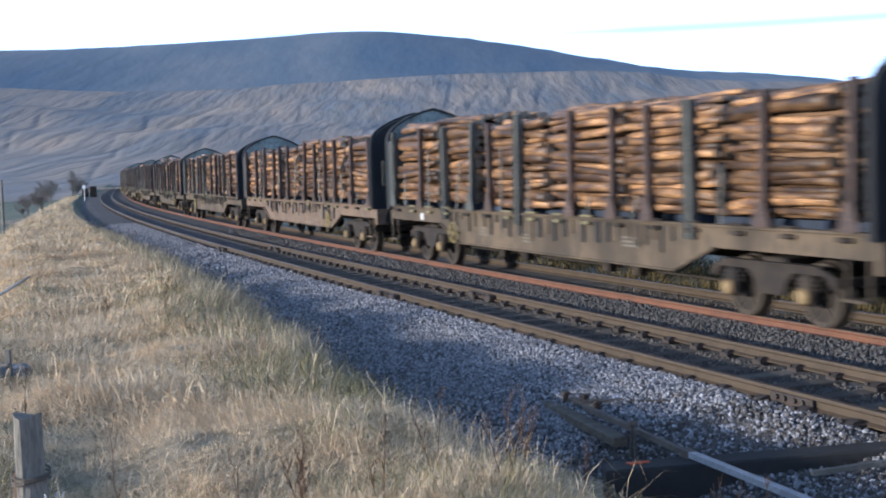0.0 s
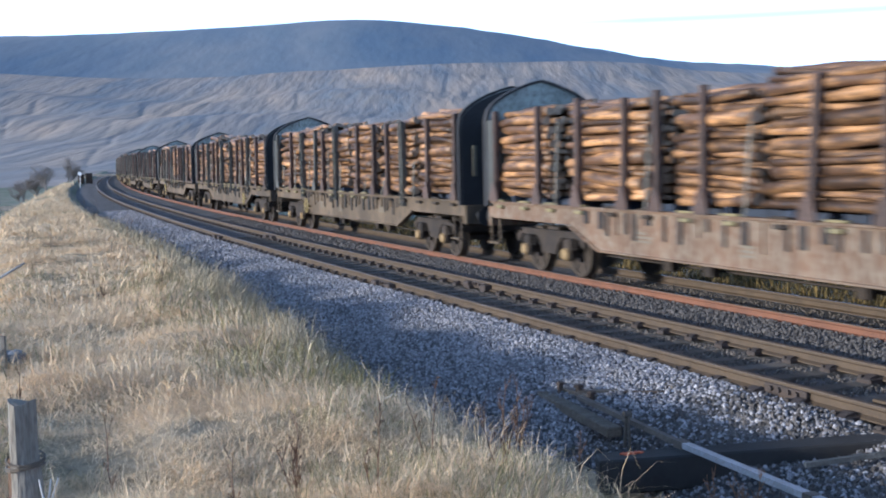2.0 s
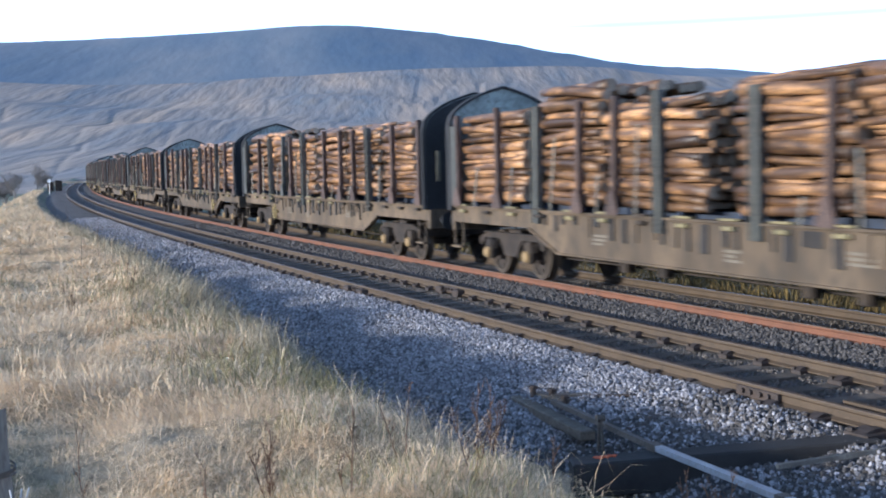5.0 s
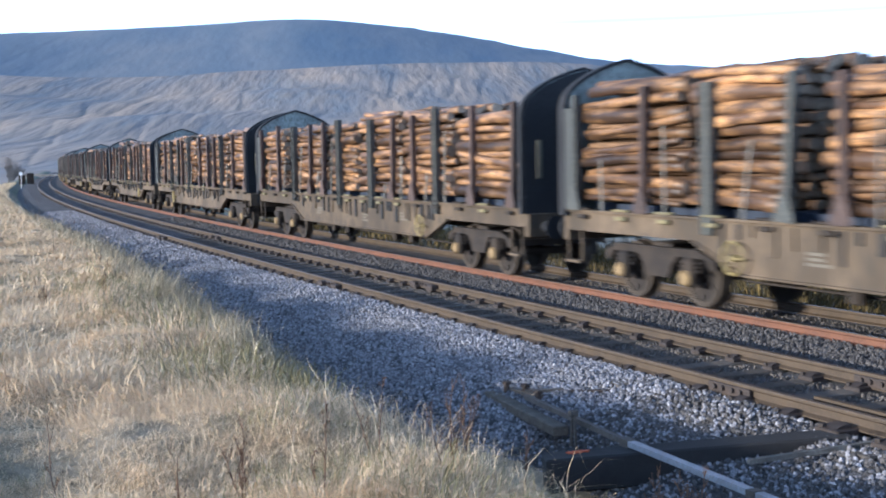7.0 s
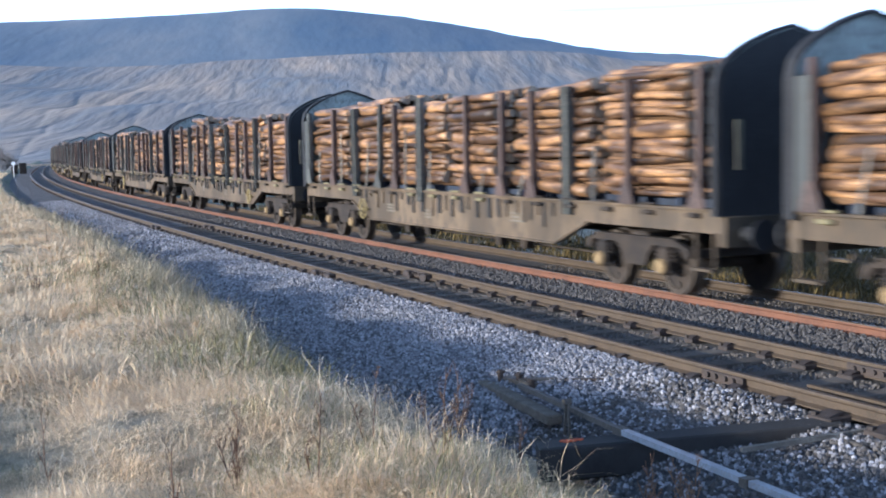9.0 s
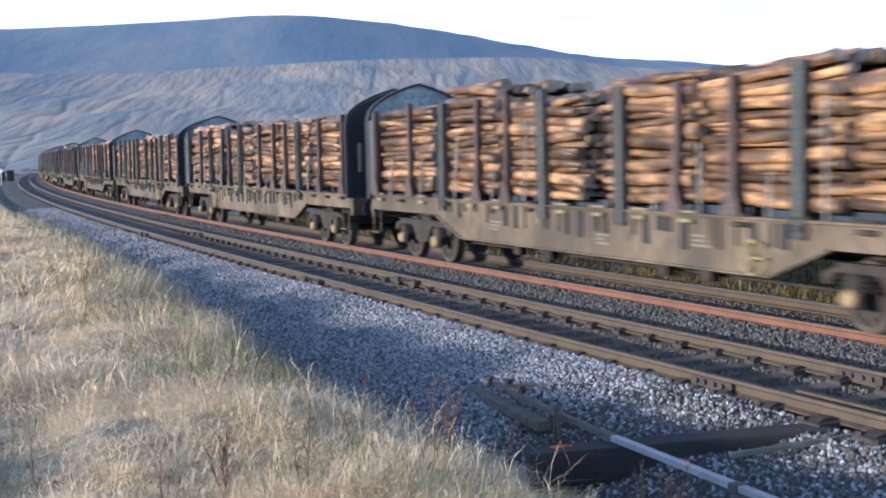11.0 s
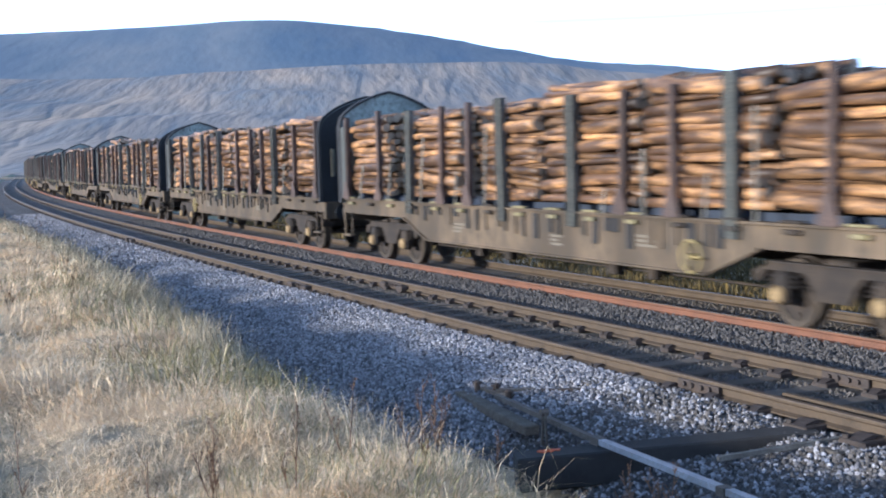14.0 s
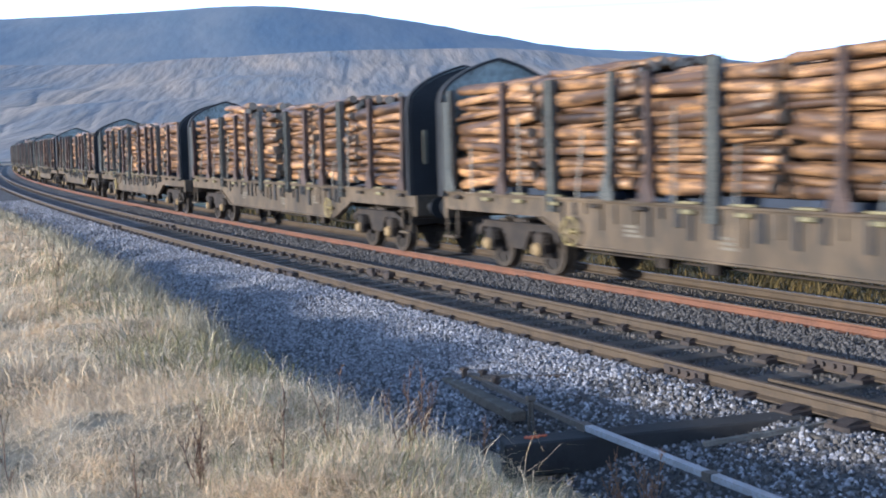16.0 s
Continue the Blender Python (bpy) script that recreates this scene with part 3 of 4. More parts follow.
def bogie_frame(wagon):
    bm = bmesh.new()
    box(bm, -0.25, 0.25, -0.97, 0.97, 0.55, 0.95, 0.02)
    ob = part("bogie", bm, M["bogie"], wagon, "brown cast bogie with coil springs")
    for s in (-1, 1):
        bm = bmesh.new()
        y0, y1 = s * 0.98, s * 1.06
        outline = [(-1.50, 0.60), (-1.38, 0.60), (-1.26, 0.76), (-0.54, 0.76), (-0.40, 0.62), (-0.30, 0.42), (0.30, 0.42), (0.40, 0.62), (0.54, 0.76), (1.26, 0.76), (1.38, 0.60), (1.50, 0.60),
                   (1.50, 0.74), (1.15, 0.86), (0.75, 0.88), (0.45, 0.88), (-0.45, 0.88), (-0.75, 0.88), (-1.15, 0.86), (-1.50, 0.74)]
        plate(bm, outline, "y", min(y0, y1), max(y0, y1))
        box(bm, -1.2, 1.2, min(s * 0.93, s * 1.10), max(s * 0.93, s * 1.10), 0.86, 0.885)
        part("side_frame", bm, M["bogie"], ob)
    for q in (-1, 1):
        bm = bmesh.new()
        box(bm, q * 1.45 - 0.06, q * 1.45 + 0.06, -0.975, 0.975, 0.62, 0.74)
        part("end_bar", bm, M["bogie"], ob)
    for s in (-1, 1):
        for q in (-1, 1):
            bm = bmesh.new()
            x = q * 0.9
            box(bm, x - 0.14, x + 0.14, min(s * 0.98, s * 1.15), max(s * 0.98, s * 1.15), 0.33, 0.76, 0.04)
            part("axlebox", bm, M["bogie"], ob)
            bm = bmesh.new()
            tube(bm, (x, s * 1.16, 0.46), (x, s * 1.21, 0.46), 0.125, 0.10, 14)
            part("axle_cover", bm, M["axlebox"], ob, "ochre round axle cover")
            for d in (-0.22, 0.22) if s < 0 else ():
                bm = bmesh.new()
                last = None
                for k in range(29):
                    a = k * math.pi / 4
                    p = Vector((x + d + 0.05 * math.cos(a), s * 1.05 + 0.05 * math.sin(a), 0.52 + 0.0078 * k))
                    ring = [bm.verts.new(p + Vector((0.018 * math.cos(a) * c, 0.018 * math.sin(a) * c, 0.018 * e))) for c, e in ((1, 0), (0, 1), (-1, 0), (0, -1))]
                    if last:
                        for i in range(4):
                            bm.faces.new((last[i], last[(i + 1) % 4], ring[(i + 1) % 4], ring[i]))
                    last = ring
                part("spring", bm, M["bogie"], ob)
    for q in (-1, 1):
        bm = bmesh.new()
        tube(bm, (0, -1.02, 0), (0, 1.02, 0), 0.08)
        for s in (-1, 1):
            y = s * 0.75
            tube(bm, (0, y - 0.065, 0), (0, y + 0.065, 0), 0.46, 0.46, 28)
            rim = [(0.455 * math.cos(a), 0.455 * math.sin(a)) for a in np.linspace(0, 2 * math.pi, 28, endpoint=False)]
            hole = [(0.375 * math.cos(a), 0.375 * math.sin(a)) for a in np.linspace(0, 2 * math.pi, 28, endpoint=False)]
            ring = [[bm.verts.new((p[0], y + s * d, p[1])) for p in o] for o, d in ((rim, 0.066), (rim, 0.09), (hole, 0.09), (hole, 0.066))]
            for i in range(28):
                for u, v in ((0, 1), (1, 2), (2, 3)):
                    bm.faces.new((ring[u][i], ring[u][(i + 1) % 28], ring[v][(i + 1) % 28], ring[v][i]))
            tube(bm, (0, y - s * 0.065, 0), (0, y - s * 0.095, 0), 0.49, 0.49, 28)
            tube(bm, (0, y + s * 0.06, 0), (0, y + s * 0.10, 0), 0.18, 0.14, 14)
            for k in range(6):
                a = k * math.pi / 3
                tube(bm, (0.30 * math.cos(a), y + s * 0.06, 0.30 * math.sin(a)), (0.30 * math.cos(a), y + s * 0.08, 0.30 * math.sin(a)), 0.05, n=8)
        w = part("wheelset", bm, M["bogie"], ob)
        w.data.materials.append(M["wheel"])
        for f in w.data.polygons:
            c = f.center
            f.material_index = int(math.hypot(c.x, c.z) > 0.39)
        w.location = (q * 0.9, 0, 0.46)
    return ob


M["frame_brown"] = material("rusty brown wagon paint", (0.20, 0.12, 0.072), (0.13, 0.082, 0.052), 1.0, 0.78, 0.0, 0.25, 14.0, (0.26, 0.22, 0.17), stretch=(1, 1, 0.45), spread=0.12)
M["yellow_worn"] = material("worn yellow handwheel paint", (0.36, 0.28, 0.11), (0.24, 0.19, 0.085), 6.0, 0.7, 0, 0.2, 30.0)
M["panel_side"] = material("darker grey side plate paint", (0.10, 0.107, 0.103), (0.065, 0.07, 0.068), 1.8, 0.75, 0, 0.2, 18.0, (0.06, 0.06, 0.055), stretch=(1, 1, 0.4))
M["pale_mark"] = material("worn pale paint", (0.20, 0.175, 0.135), (0.15, 0.13, 0.10), 6.0, 0.8, 0, 0.1, 30.0)
M["yellow_dull"] = material("grimy yellow ring paint", (0.30, 0.25, 0.12), (0.18, 0.16, 0.09), 6.0, 0.7, 0, 0.2, 30.0)
M["card"] = material("white card", (0.85, 0.85, 0.86), (0.78, 0.78, 0.80), 6.0, 0.6, 0, 0.0, 30.0)
# dark navy puts the shade below the logs into the bolsters
M["gap_blue"] = material("bolster colour with blue gap shade", (0.035, 0.05, 0.085), (0.022, 0.03, 0.05), 3.0, 0.7, 0, 0.2, 30.0)
M["strap_pale"] = material("worn galvanised tie rod", (0.26, 0.25, 0.22), (0.17, 0.16, 0.14), 6.0, 0.6, 0.3, 0.2, 40.0)


def log_arrays(r, n, rings, length, r0, r1, bend):
    """A crooked tapering log along x, as arrays; its two ends are the last faces."""
    ph = r.uniform(0, 6.28)
    u, v = r.uniform(-bend, bend), r.uniform(-bend, bend)
    verts, faces = [], []
    for i in range(rings + 1):
        t = i / rings
        rad = r0 + (r1 - r0) * t
        cy, cz = u * math.sin(math.pi * t), v * math.sin(math.pi * t)
        knot = 1 + (r.uniform(-0.14, 0.20) if 0 < i < rings else 0)
        for j in range(n):
            a = 2 * math.pi * j / n + ph
            w = rad * knot * (1 + 0.07 * math.sin(2 * a + ph) + r.uniform(-0.04, 0.04))
            verts.append(((t - 0.5) * length, cy + w * math.cos(a), cz + w * math.sin(a)))
    for i in range(rings):
        for j in range(n):
            k = (j + 1) % n
            faces.append((i * n + j, i * n + k, (i + 1) * n + k, (i + 1) * n + j))
    faces.append(tuple(range(n))[::-1])
    faces.append(tuple(range(rings * n, rings * n + n)))
    return verts, faces


def log_kinds():
    r = random.Random(11)
    out = []
    for i in range(22):
        rad = (0.052, 0.061, 0.072, 0.085, 0.108)[i % 5] * r.uniform(0.95, 1.08)
        v, f = log_arrays(r, 10, 6, 2.9 * r.uniform(0.95, 1.03), rad * 1.1, rad * 0.85, 0.045)
        me = mesh_of("log", v, f, [M["bark"], M["log_end"]], [0] * (len(f) - 2) + [1, 1], False)
        me.polygons.foreach_set("use_smooth", [True] * (len(f) - 2) + [False] * 2)
        out.append((me, rad))
    return out


LOGS = log_kinds()


def build_load(seed):
    """A wagon's load: six crosswise bays of logs, the outer ones singly."""
    r = random.Random(seed)
    load = tagged(new("log_load"), "stacked orange-brown pine logs with bark and pale peeled patches", "logs", "log loads on the wagons")
    vi, fi, mi = [], [], []
    lengths = [1.0, 0.97, 0.99, 1.0, 0.96, 1.0]
    for k in r.sample(range(6), 2):
        lengths[k] = r.uniform(0.74, 0.84)
    tall = r.sample(range(6), 2)
    for bay in range(6):
        cx = -7.72 + bay * 3.09 + r.uniform(-0.06, 0.06) + (r.choice((-1, 1)) * 1.3 * (1 - lengths[bay]))
        short = lengths[bay]
        z, row = 1.53, 0
        top = r.uniform(3.28, 3.42) if bay in tall else r.uniform(3.08, 3.26)
        while z < top:
            k = r.choice((1, 1, 2, 2, 3, 0, 4))
            rad_row = LOGS[k][1]
            crown = z + 2 * rad_row > top
            y = -1.18 + rad_row + (0.05 if row % 2 else 0)
            first = True
            while y < 1.18 - rad_row * 0.5:
                me, rad = LOGS[r.choice([i for i in range(22) if abs(LOGS[i][1] - rad_row) < 0.019])]
                zz = z + rad_row + r.uniform(-0.015, 0.015) + (0.11 * (1 - (y / 1.2) ** 2) if crown else 0)
                x = cx + r.uniform(-0.13, 0.13)
                flip = r.random() < 0.5
                tilt = max(-5, min(5, r.gauss(0, 2.0)))
                if first or crown:
                    m = pose(x, y, zz, r.uniform(0, 360), 0, 180 if flip else 0)
                    m = Matrix.Translation((x, y, zz)) @ pose(0, 0, 0, 0, tilt, r.uniform(-1.2, 1.2)) @ pose(0, 0, 0, r.uniform(0, 360), 0, 180 if flip else 0) @ Matrix.Diagonal((short, 1, 1, 1))
                    share("log", me, load, m)
                else:
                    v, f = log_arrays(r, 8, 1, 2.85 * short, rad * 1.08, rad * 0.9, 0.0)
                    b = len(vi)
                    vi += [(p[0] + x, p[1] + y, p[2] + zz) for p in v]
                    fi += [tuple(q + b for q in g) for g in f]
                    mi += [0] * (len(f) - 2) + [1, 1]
                y += rad_row * 2.02
                first = False
            z += rad_row * 1.86
            row += 1
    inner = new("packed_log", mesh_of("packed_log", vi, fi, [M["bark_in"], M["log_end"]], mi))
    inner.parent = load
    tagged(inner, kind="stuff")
    return load


WAGONS, LOADS = [], []


def build_train(count=19):
    kinds = [build_wagon(1), build_wagon(2), build_wagon(3, True)]
    loads = [build_load(21 + i) for i in range(4)]
    for k in range(count):
        kind = 2 if k == 2 else k % 2
        first = not any(w is kinds[kind] for w in WAGONS)
        WAGONS.append(kinds[kind] if first else copy_thing(kinds[kind], pose(0, 0, 0)))
        load = loads[k % 4]
        LOADS.append(load if not any(w is load for w in LOADS) else copy_thing(load, pose(0, 0, 0)))


build_train()
# a small white plate on one wagon's sill
bm = bmesh.new()
box(bm, -7.30, -7.14, -1.236, -1.212, 1.08, 1.25, 0.004)
part("paper_card", bm, M["card"], WAGONS[1], "small plain white plate")

# ---- sleepers, chairs and joints ----
SLEEPER = 0.715


def sleeper_mesh(length=2.6, w=0.25, h=0.13):
    bm = bmesh.new()
    box(bm, -w / 2, w / 2, -length / 2, length / 2, -h, 0, 0.012)
    me = bpy.data.meshes.new("sleeper")
    bm.to_mesh(me)
    bm.free()
    me.materials.append(M["sleeper"])
    return me


def chair_mesh():
    bm = bmesh.new()
    box(bm, -0.085, 0.085, -0.17, 0.17, -0.185, -0.13, 0.008)
    plate(bm, [(-0.15, -0.13), (-0.06, -0.13), (-0.045, -0.10), (-0.08, -0.095), (-0.12, -0.11)], "x", -0.05, 0.05)
    plate(bm, [(0.15, -0.13), (0.06, -0.13), (0.045, -0.10), (0.08, -0.095), (0.12, -0.11)], "x", -0.05, 0.05)
    for y in (-0.15, 0.15):
        tube(bm, (0.05, y, -0.135), (0.05, y, -0.10), 0.022, n=6)
    me = bpy.data.meshes.new("chair")
    bmesh.ops.recalc_face_normals(bm, faces=bm.faces)
    bm.to_mesh(me)
    bm.free()
    me.materials.append(M["cast"])
    return me


def build_tracks():
    r = random.Random(5)
    sm, cm = sleeper_mesh(), chair_mesh()
    for name, o, s_from, s_to, label in (("near_track", 0.0, 5.5, 46.0, "tarred timber sleepers and iron chairs of the empty track"),
                                         ("far_track", SPACING, 7.0, 36.0, "tarred timber sleepers and iron chairs under the train")):
        root = tagged(new(name), label, "track", kind="structure")
        s = s_from
        while s < s_to:
            x, y, z = (float(v) for v in on_line(s, o))
            turn = heading(s)
            share("sleeper", sm, root, pose(x, y, z - (0.25 if o else 0.178 if 12.4 < s < 15.6 else 0.190) + r.uniform(-0.008, 0.004), 0, 0, turn + r.uniform(-0.8, 0.8)))
            for g in (-GAUGE / 2, GAUGE / 2) if o == 0 else ():
                x, y, z = (float(v) for v in on_line(s, o + g))
                k = 1.8 if s < 12.4 else 1.35 if s < 14.5 else 1.0
                share("chair", cm, root, pose(x, y, z, 0, 0, turn) @ Matrix.Diagonal((k, k, 1, 1)))
            s += SLEEPER * r.uniform(0.98, 1.02)
        # those further off, joined
        vs, fs = [], []
        base = np.array([v.co[:] for v in cm.vertices])
        polys = [tuple(p.vertices) for p in cm.polygons]
        while s < 130 and o == 0:
            for g in (-GAUGE / 2, GAUGE / 2):
                m = pose(*(float(v) for v in on_line(s, o + g)), 0, 0, heading(s))
                b = len(vs)
                vs += [tuple(m @ Vector(p)) for p in base]
                fs += [tuple(q + b for q in p) for p in polys]
            s += SLEEPER
        if not vs:
            continue
        far = new("distant_chair", mesh_of("distant_chair", vs, fs, M["cast"]))
        far.parent = root
        tagged(far, kind="stuff")
        # joints: two bolted plates a rail
        joints = ((26.4, -1), (25.2, 1), (13.65, -1), (13.15, 1), (44.6, -1), (43.4, 1)) if o == 0 else ()
        for s, g in joints:
            bm = bmesh.new()
            for q in (-1, 1):
                box(bm, -0.34, 0.34, q * 0.040 - 0.026, q * 0.040 + 0.026, -0.14, -0.036, 0.006)
                for b in (-0.21, -0.08, 0.08, 0.21):
                    tube(bm, (b, q * 0.03, -0.08), (b, q * 0.10, -0.08), 0.028, n=6)
            if s > 20:
                for b in (-0.42, 0.42):
                    box(bm, b - 0.13, b + 0.13, -0.17, 0.17, -0.165, -0.05, 0.02)
            f = part("fishplate", bm, M["cast"], root, "black bolted joint plate")
            f.matrix_basis = pose(*(float(v) for v in on_line(s, g * GAUGE / 2)), 0, 0, heading(s))


build_tracks()


def short_rail(name, s0, o0, s1, o1, z, mat, label):
    """A check rail or blade lying inside the running rail."""
    a, b = Vector([float(v) for v in on_line(s0, o0, z)]), Vector([float(v) for v in on_line(s1, o1, z)])
    bm = bmesh.new()
    n = (b - a).length
    plate(bm, [(-0.06, -0.14), (0.06, -0.14), (0.06, -0.125), (0.012, -0.10), (0.012, -0.045), (0.034, -0.03), (0.034, 0.0), (-0.034, 0.0), (-0.034, -0.03), (-0.012, -0.045), (-0.012, -0.10), (-0.06, -0.125)], "x", 0, n)
    ob = part(name, bm, mat, None)
    w = b - a
    ob.matrix_basis = pose(a.x, a.y, a.z, 0, 0, math.degrees(math.atan2(w.y, w.x)))
    return tagged(ob, label, "rail", kind="structure")


short_rail("check_rail", 4.0, -0.55, 12.6, -0.58, -0.01, M["rail_rust"], "rusty check rail beside the running rail")
short_rail("check_rail", 4.0, 0.56, 12.0, 0.60, -0.01, M["rail_rust"], "rusty check rail beside the running rail")

# ---- ballast stones ----


def bed_height(o):
    return np.interp(o, [p[0] for p in bed], [p[1] for p in bed])


def scatter_stones(name, regions, mat, seed, coarse=False):
    rng = np.random.RandomState(seed)
    if coarse:
        tv = np.array([(1, 0, 0), (-1, 0, 0), (0, 1, 0), (0, -1, 0), (0, 0, 1), (0, 0, -1)], float)
        tf = np.array([(0, 2, 4), (2, 1, 4), (1, 3, 4), (3, 0, 4), (2, 0, 5), (1, 2, 5), (3, 1, 5), (0, 3, 5)])
    else:
        b = bmesh.new()
        bmesh.ops.create_icosphere(b, subdivisions=1, radius=1.0)
        tv = np.array([v.co[:] for v in b.verts])
        tf = np.array([[v.index for v in f.verts] for f in b.faces])
        b.free()
    S, O, R = [], [], []
    for s0, s1, o0, o1, per, size in regions:
        n = int((s1 - s0) * (o1 - o0) * per)
        S.append(rng.uniform(s0, s1, n))
        O.append(rng.uniform(o0, o1, n))
        R.append(rng.uniform(0.65, 1.25, n) * size)
    S, O, R = np.concatenate(S), np.concatenate(O), np.concatenate(R)
    n = len(S)
    x, y, z = on_line(S, O, bed_height(O) + bed_change(S, O))
    V = np.repeat(tv[None], n, 0) * rng.uniform(0.72, 1.2, (n, len(tv), 1)) * (R[:, None, None] * rng.uniform(0.6, 1.15, (n, 1, 3)))
    a, b2 = rng.uniform(0, 6.28, n), rng.uniform(0, 6.28, n)
    ca, sa, cb, sb = np.cos(a), np.sin(a), np.cos(b2), np.sin(b2)
    X, Y, Z = V[..., 0], V[..., 1], V[..., 2]
    Y, Z = Y * cb[:, None] - Z * sb[:, None], Y * sb[:, None] + Z * cb[:, None]
    X, Y = X * ca[:, None] - Y * sa[:, None], X * sa[:, None] + Y * ca[:, None]
    P = np.stack([X + x[:, None], Y + y[:, None], Z + (z + R * rng.uniform(0.0, 0.55, n))[:, None]], -1).reshape(-1, 3)
    F = (tf[None] + (np.arange(n) * len(tv))[:, None, None]).reshape(-1, 3)
    ob = new(name, mesh_of(name, P, F, mat))
    return tagged(ob, "loose grey granite ballast stones", "ballast", kind="stuff")


scatter_stones("ballast_stones", [(14.2, 22, -4.1, -0.86, 820, 0.025), (7.5, 14.2, -3.4, -0.86, 330, 0.025), (22, 34, -3.4, -0.86, 520, 0.029)], M["stone"], 31)
# near stretch: shade put into the stone colour; between the tracks: grime
scatter_stones("grimy_ballast_stones", [(7.5, 14.2, -4.6, -0.86, 400, 0.026), (9, 22, 0.86, 2.52, 420, 0.027), (22, 34, 0.86, 2.52, 260, 0.031)], M["stone_grime_shade"], 34)
scatter_stones("oily_ballast_stones", [(8, 30, -0.66, 0.66, 360, 0.022), (8, 26, SPACING - 0.66, SPACING + 0.66, 150, 0.022)], M["stone_dark"], 33)
scatter_stones("distant_ballast_stones", [(34, 75, -3.2, -0.86, 150, 0.046)], M["stone"], 32, True)
scatter_stones("distant_grimy_stones", [(34, 60, 0.86, 2.5, 120, 0.046)], M["stone_grime_shade"], 35, True)

# ---- grass ----


def soup(name, P, per, mat):
    """Blades as one mesh: each has per pairs of points and a tip."""
    n, k = P.shape[0], P.shape[1]
    base = (np.arange(n) * k)[:, None]
    quads = np.concatenate([base + np.array([2 * i, 2 * i + 1, 2 * i + 3, 2 * i + 2]) for i in range(per - 1)])
    tips = base + np.array([2 * per - 2, 2 * per - 1, 2 * per])
    me = bpy.data.meshes.new(name)
    me.vertices.add(n * k)
    me.vertices.foreach_set("co", P.reshape(-1).astype(np.float32))
    loops = np.concatenate([quads.ravel(), tips.ravel()]).astype(np.int32)
    me.loops.add(len(loops))
    me.loops.foreach_set("vertex_index", loops)
    me.polygons.add(len(quads) + len(tips))
    starts = np.concatenate([np.arange(len(quads)) * 4, len(quads) * 4 + np.arange(len(tips)) * 3]).astype(np.int32)
    me.polygons.foreach_set("loop_start", starts)
    me.materials.append(mat)
    me.update(calc_edges=True)
    me.validate()
    return me


def scatter_grass(name, regions, mat, seed, label, mat_share=0.7, reach=None, patch=0.25, swirl=1.0):
    """Arching blades of dead grass over stretches of the bank; mat_share of them lie flattened."""
    rng = np.random.RandomState(seed)
    S, O, H, W = [], [], [], []
    for s0, s1, o0, o1, per, height, width in regions:
        n = int((s1 - s0) * (o1 - o0) * per)
        S.append(rng.uniform(s0, s1, n))
        O.append(rng.uniform(o0, o1, n))
        H.append(np.full(n, height))
        W.append(np.full(n, width))
    S, O, H, W = (np.concatenate(q) for q in (S, O, H, W))
    x, y, _ = on_line(S, O)
    if reach:
        rag = rng.uniform(0, 0.35, len(S)) + 0.15 * waves(x * 2, y * 2, seed + 2, 2)
        inside = (O > brow(S) + reach[0] - rag) & (O < brow(S) + reach[1] + rag)
        S, O, H, W, x, y = S[inside], O[inside], H[inside], W[inside], x[inside], y[inside]
    keep = (np.degrees(np.arctan2(x, y)) > -34) & (y > 3.0)
    # tussocks: some places are tall and dense, others are beaten flat
    tuft = waves(x * 1.9, y * 1.9, seed, 4)
    keep &= rng.uniform(-0.9, 0.7, len(x)) < tuft * 1.2 + patch
    x, y, H, W, tuft = x[keep], y[keep], H[keep], W[keep], tuft[keep]
    n = len(x)
    z = ground_height(x, y) - 0.02
    size = np.clip(H * (0.85 + 0.50 * tuft) * rng.uniform(0.5, 1.3, n), 0.05, None)
    flat = rng.uniform(0, 1, n) < mat_share
    rise = size * np.where(flat, rng.uniform(0.12, 0.52, n), rng.uniform(0.40, 0.85, n))
    reach_out = size * np.where(flat, rng.uniform(0.7, 1.5, n), rng.uniform(0.25, 0.8, n))
    lean = 3.4 * waves(x * 0.9, y * 0.9, seed + 1, 3) + rng.normal(0, swirl, n)
    bow = lean + rng.normal(0, 0.5, n)
    tip = rng.uniform(0.35, 1.25, n)
    face = rng.uniform(0, math.pi, n)
    wx, wy = np.cos(face) * W, np.sin(face) * W
    P = np.zeros((n, 7, 3))
    for i, (go, up, lying, wide) in enumerate(((0.0, 0.0, 0.30, 1.0), (0.27, 0.70, 0.80, 0.9), (0.62, 1.0, 1.0, 0.65))):
        cx, cy = x + np.cos(lean) * reach_out * go, y + np.sin(lean) * reach_out * go
        cz = z + rise * np.where(flat, lying, up)
        P[:, 2 * i] = np.stack([cx - wx * wide, cy - wy * wide, cz], -1)
        P[:, 2 * i + 1] = np.stack([cx + wx * wide, cy + wy * wide, cz], -1)
    P[:, 6] = np.stack([x + reach_out * (0.6 * np.cos(lean) + 0.4 * np.cos(bow)), y + reach_out * (0.6 * np.sin(lean) + 0.4 * np.sin(bow)), z + rise * tip], -1)
    ob = new(name, soup(name, P, 3, mat))
    return tagged(ob, label, "grass", kind="stuff")


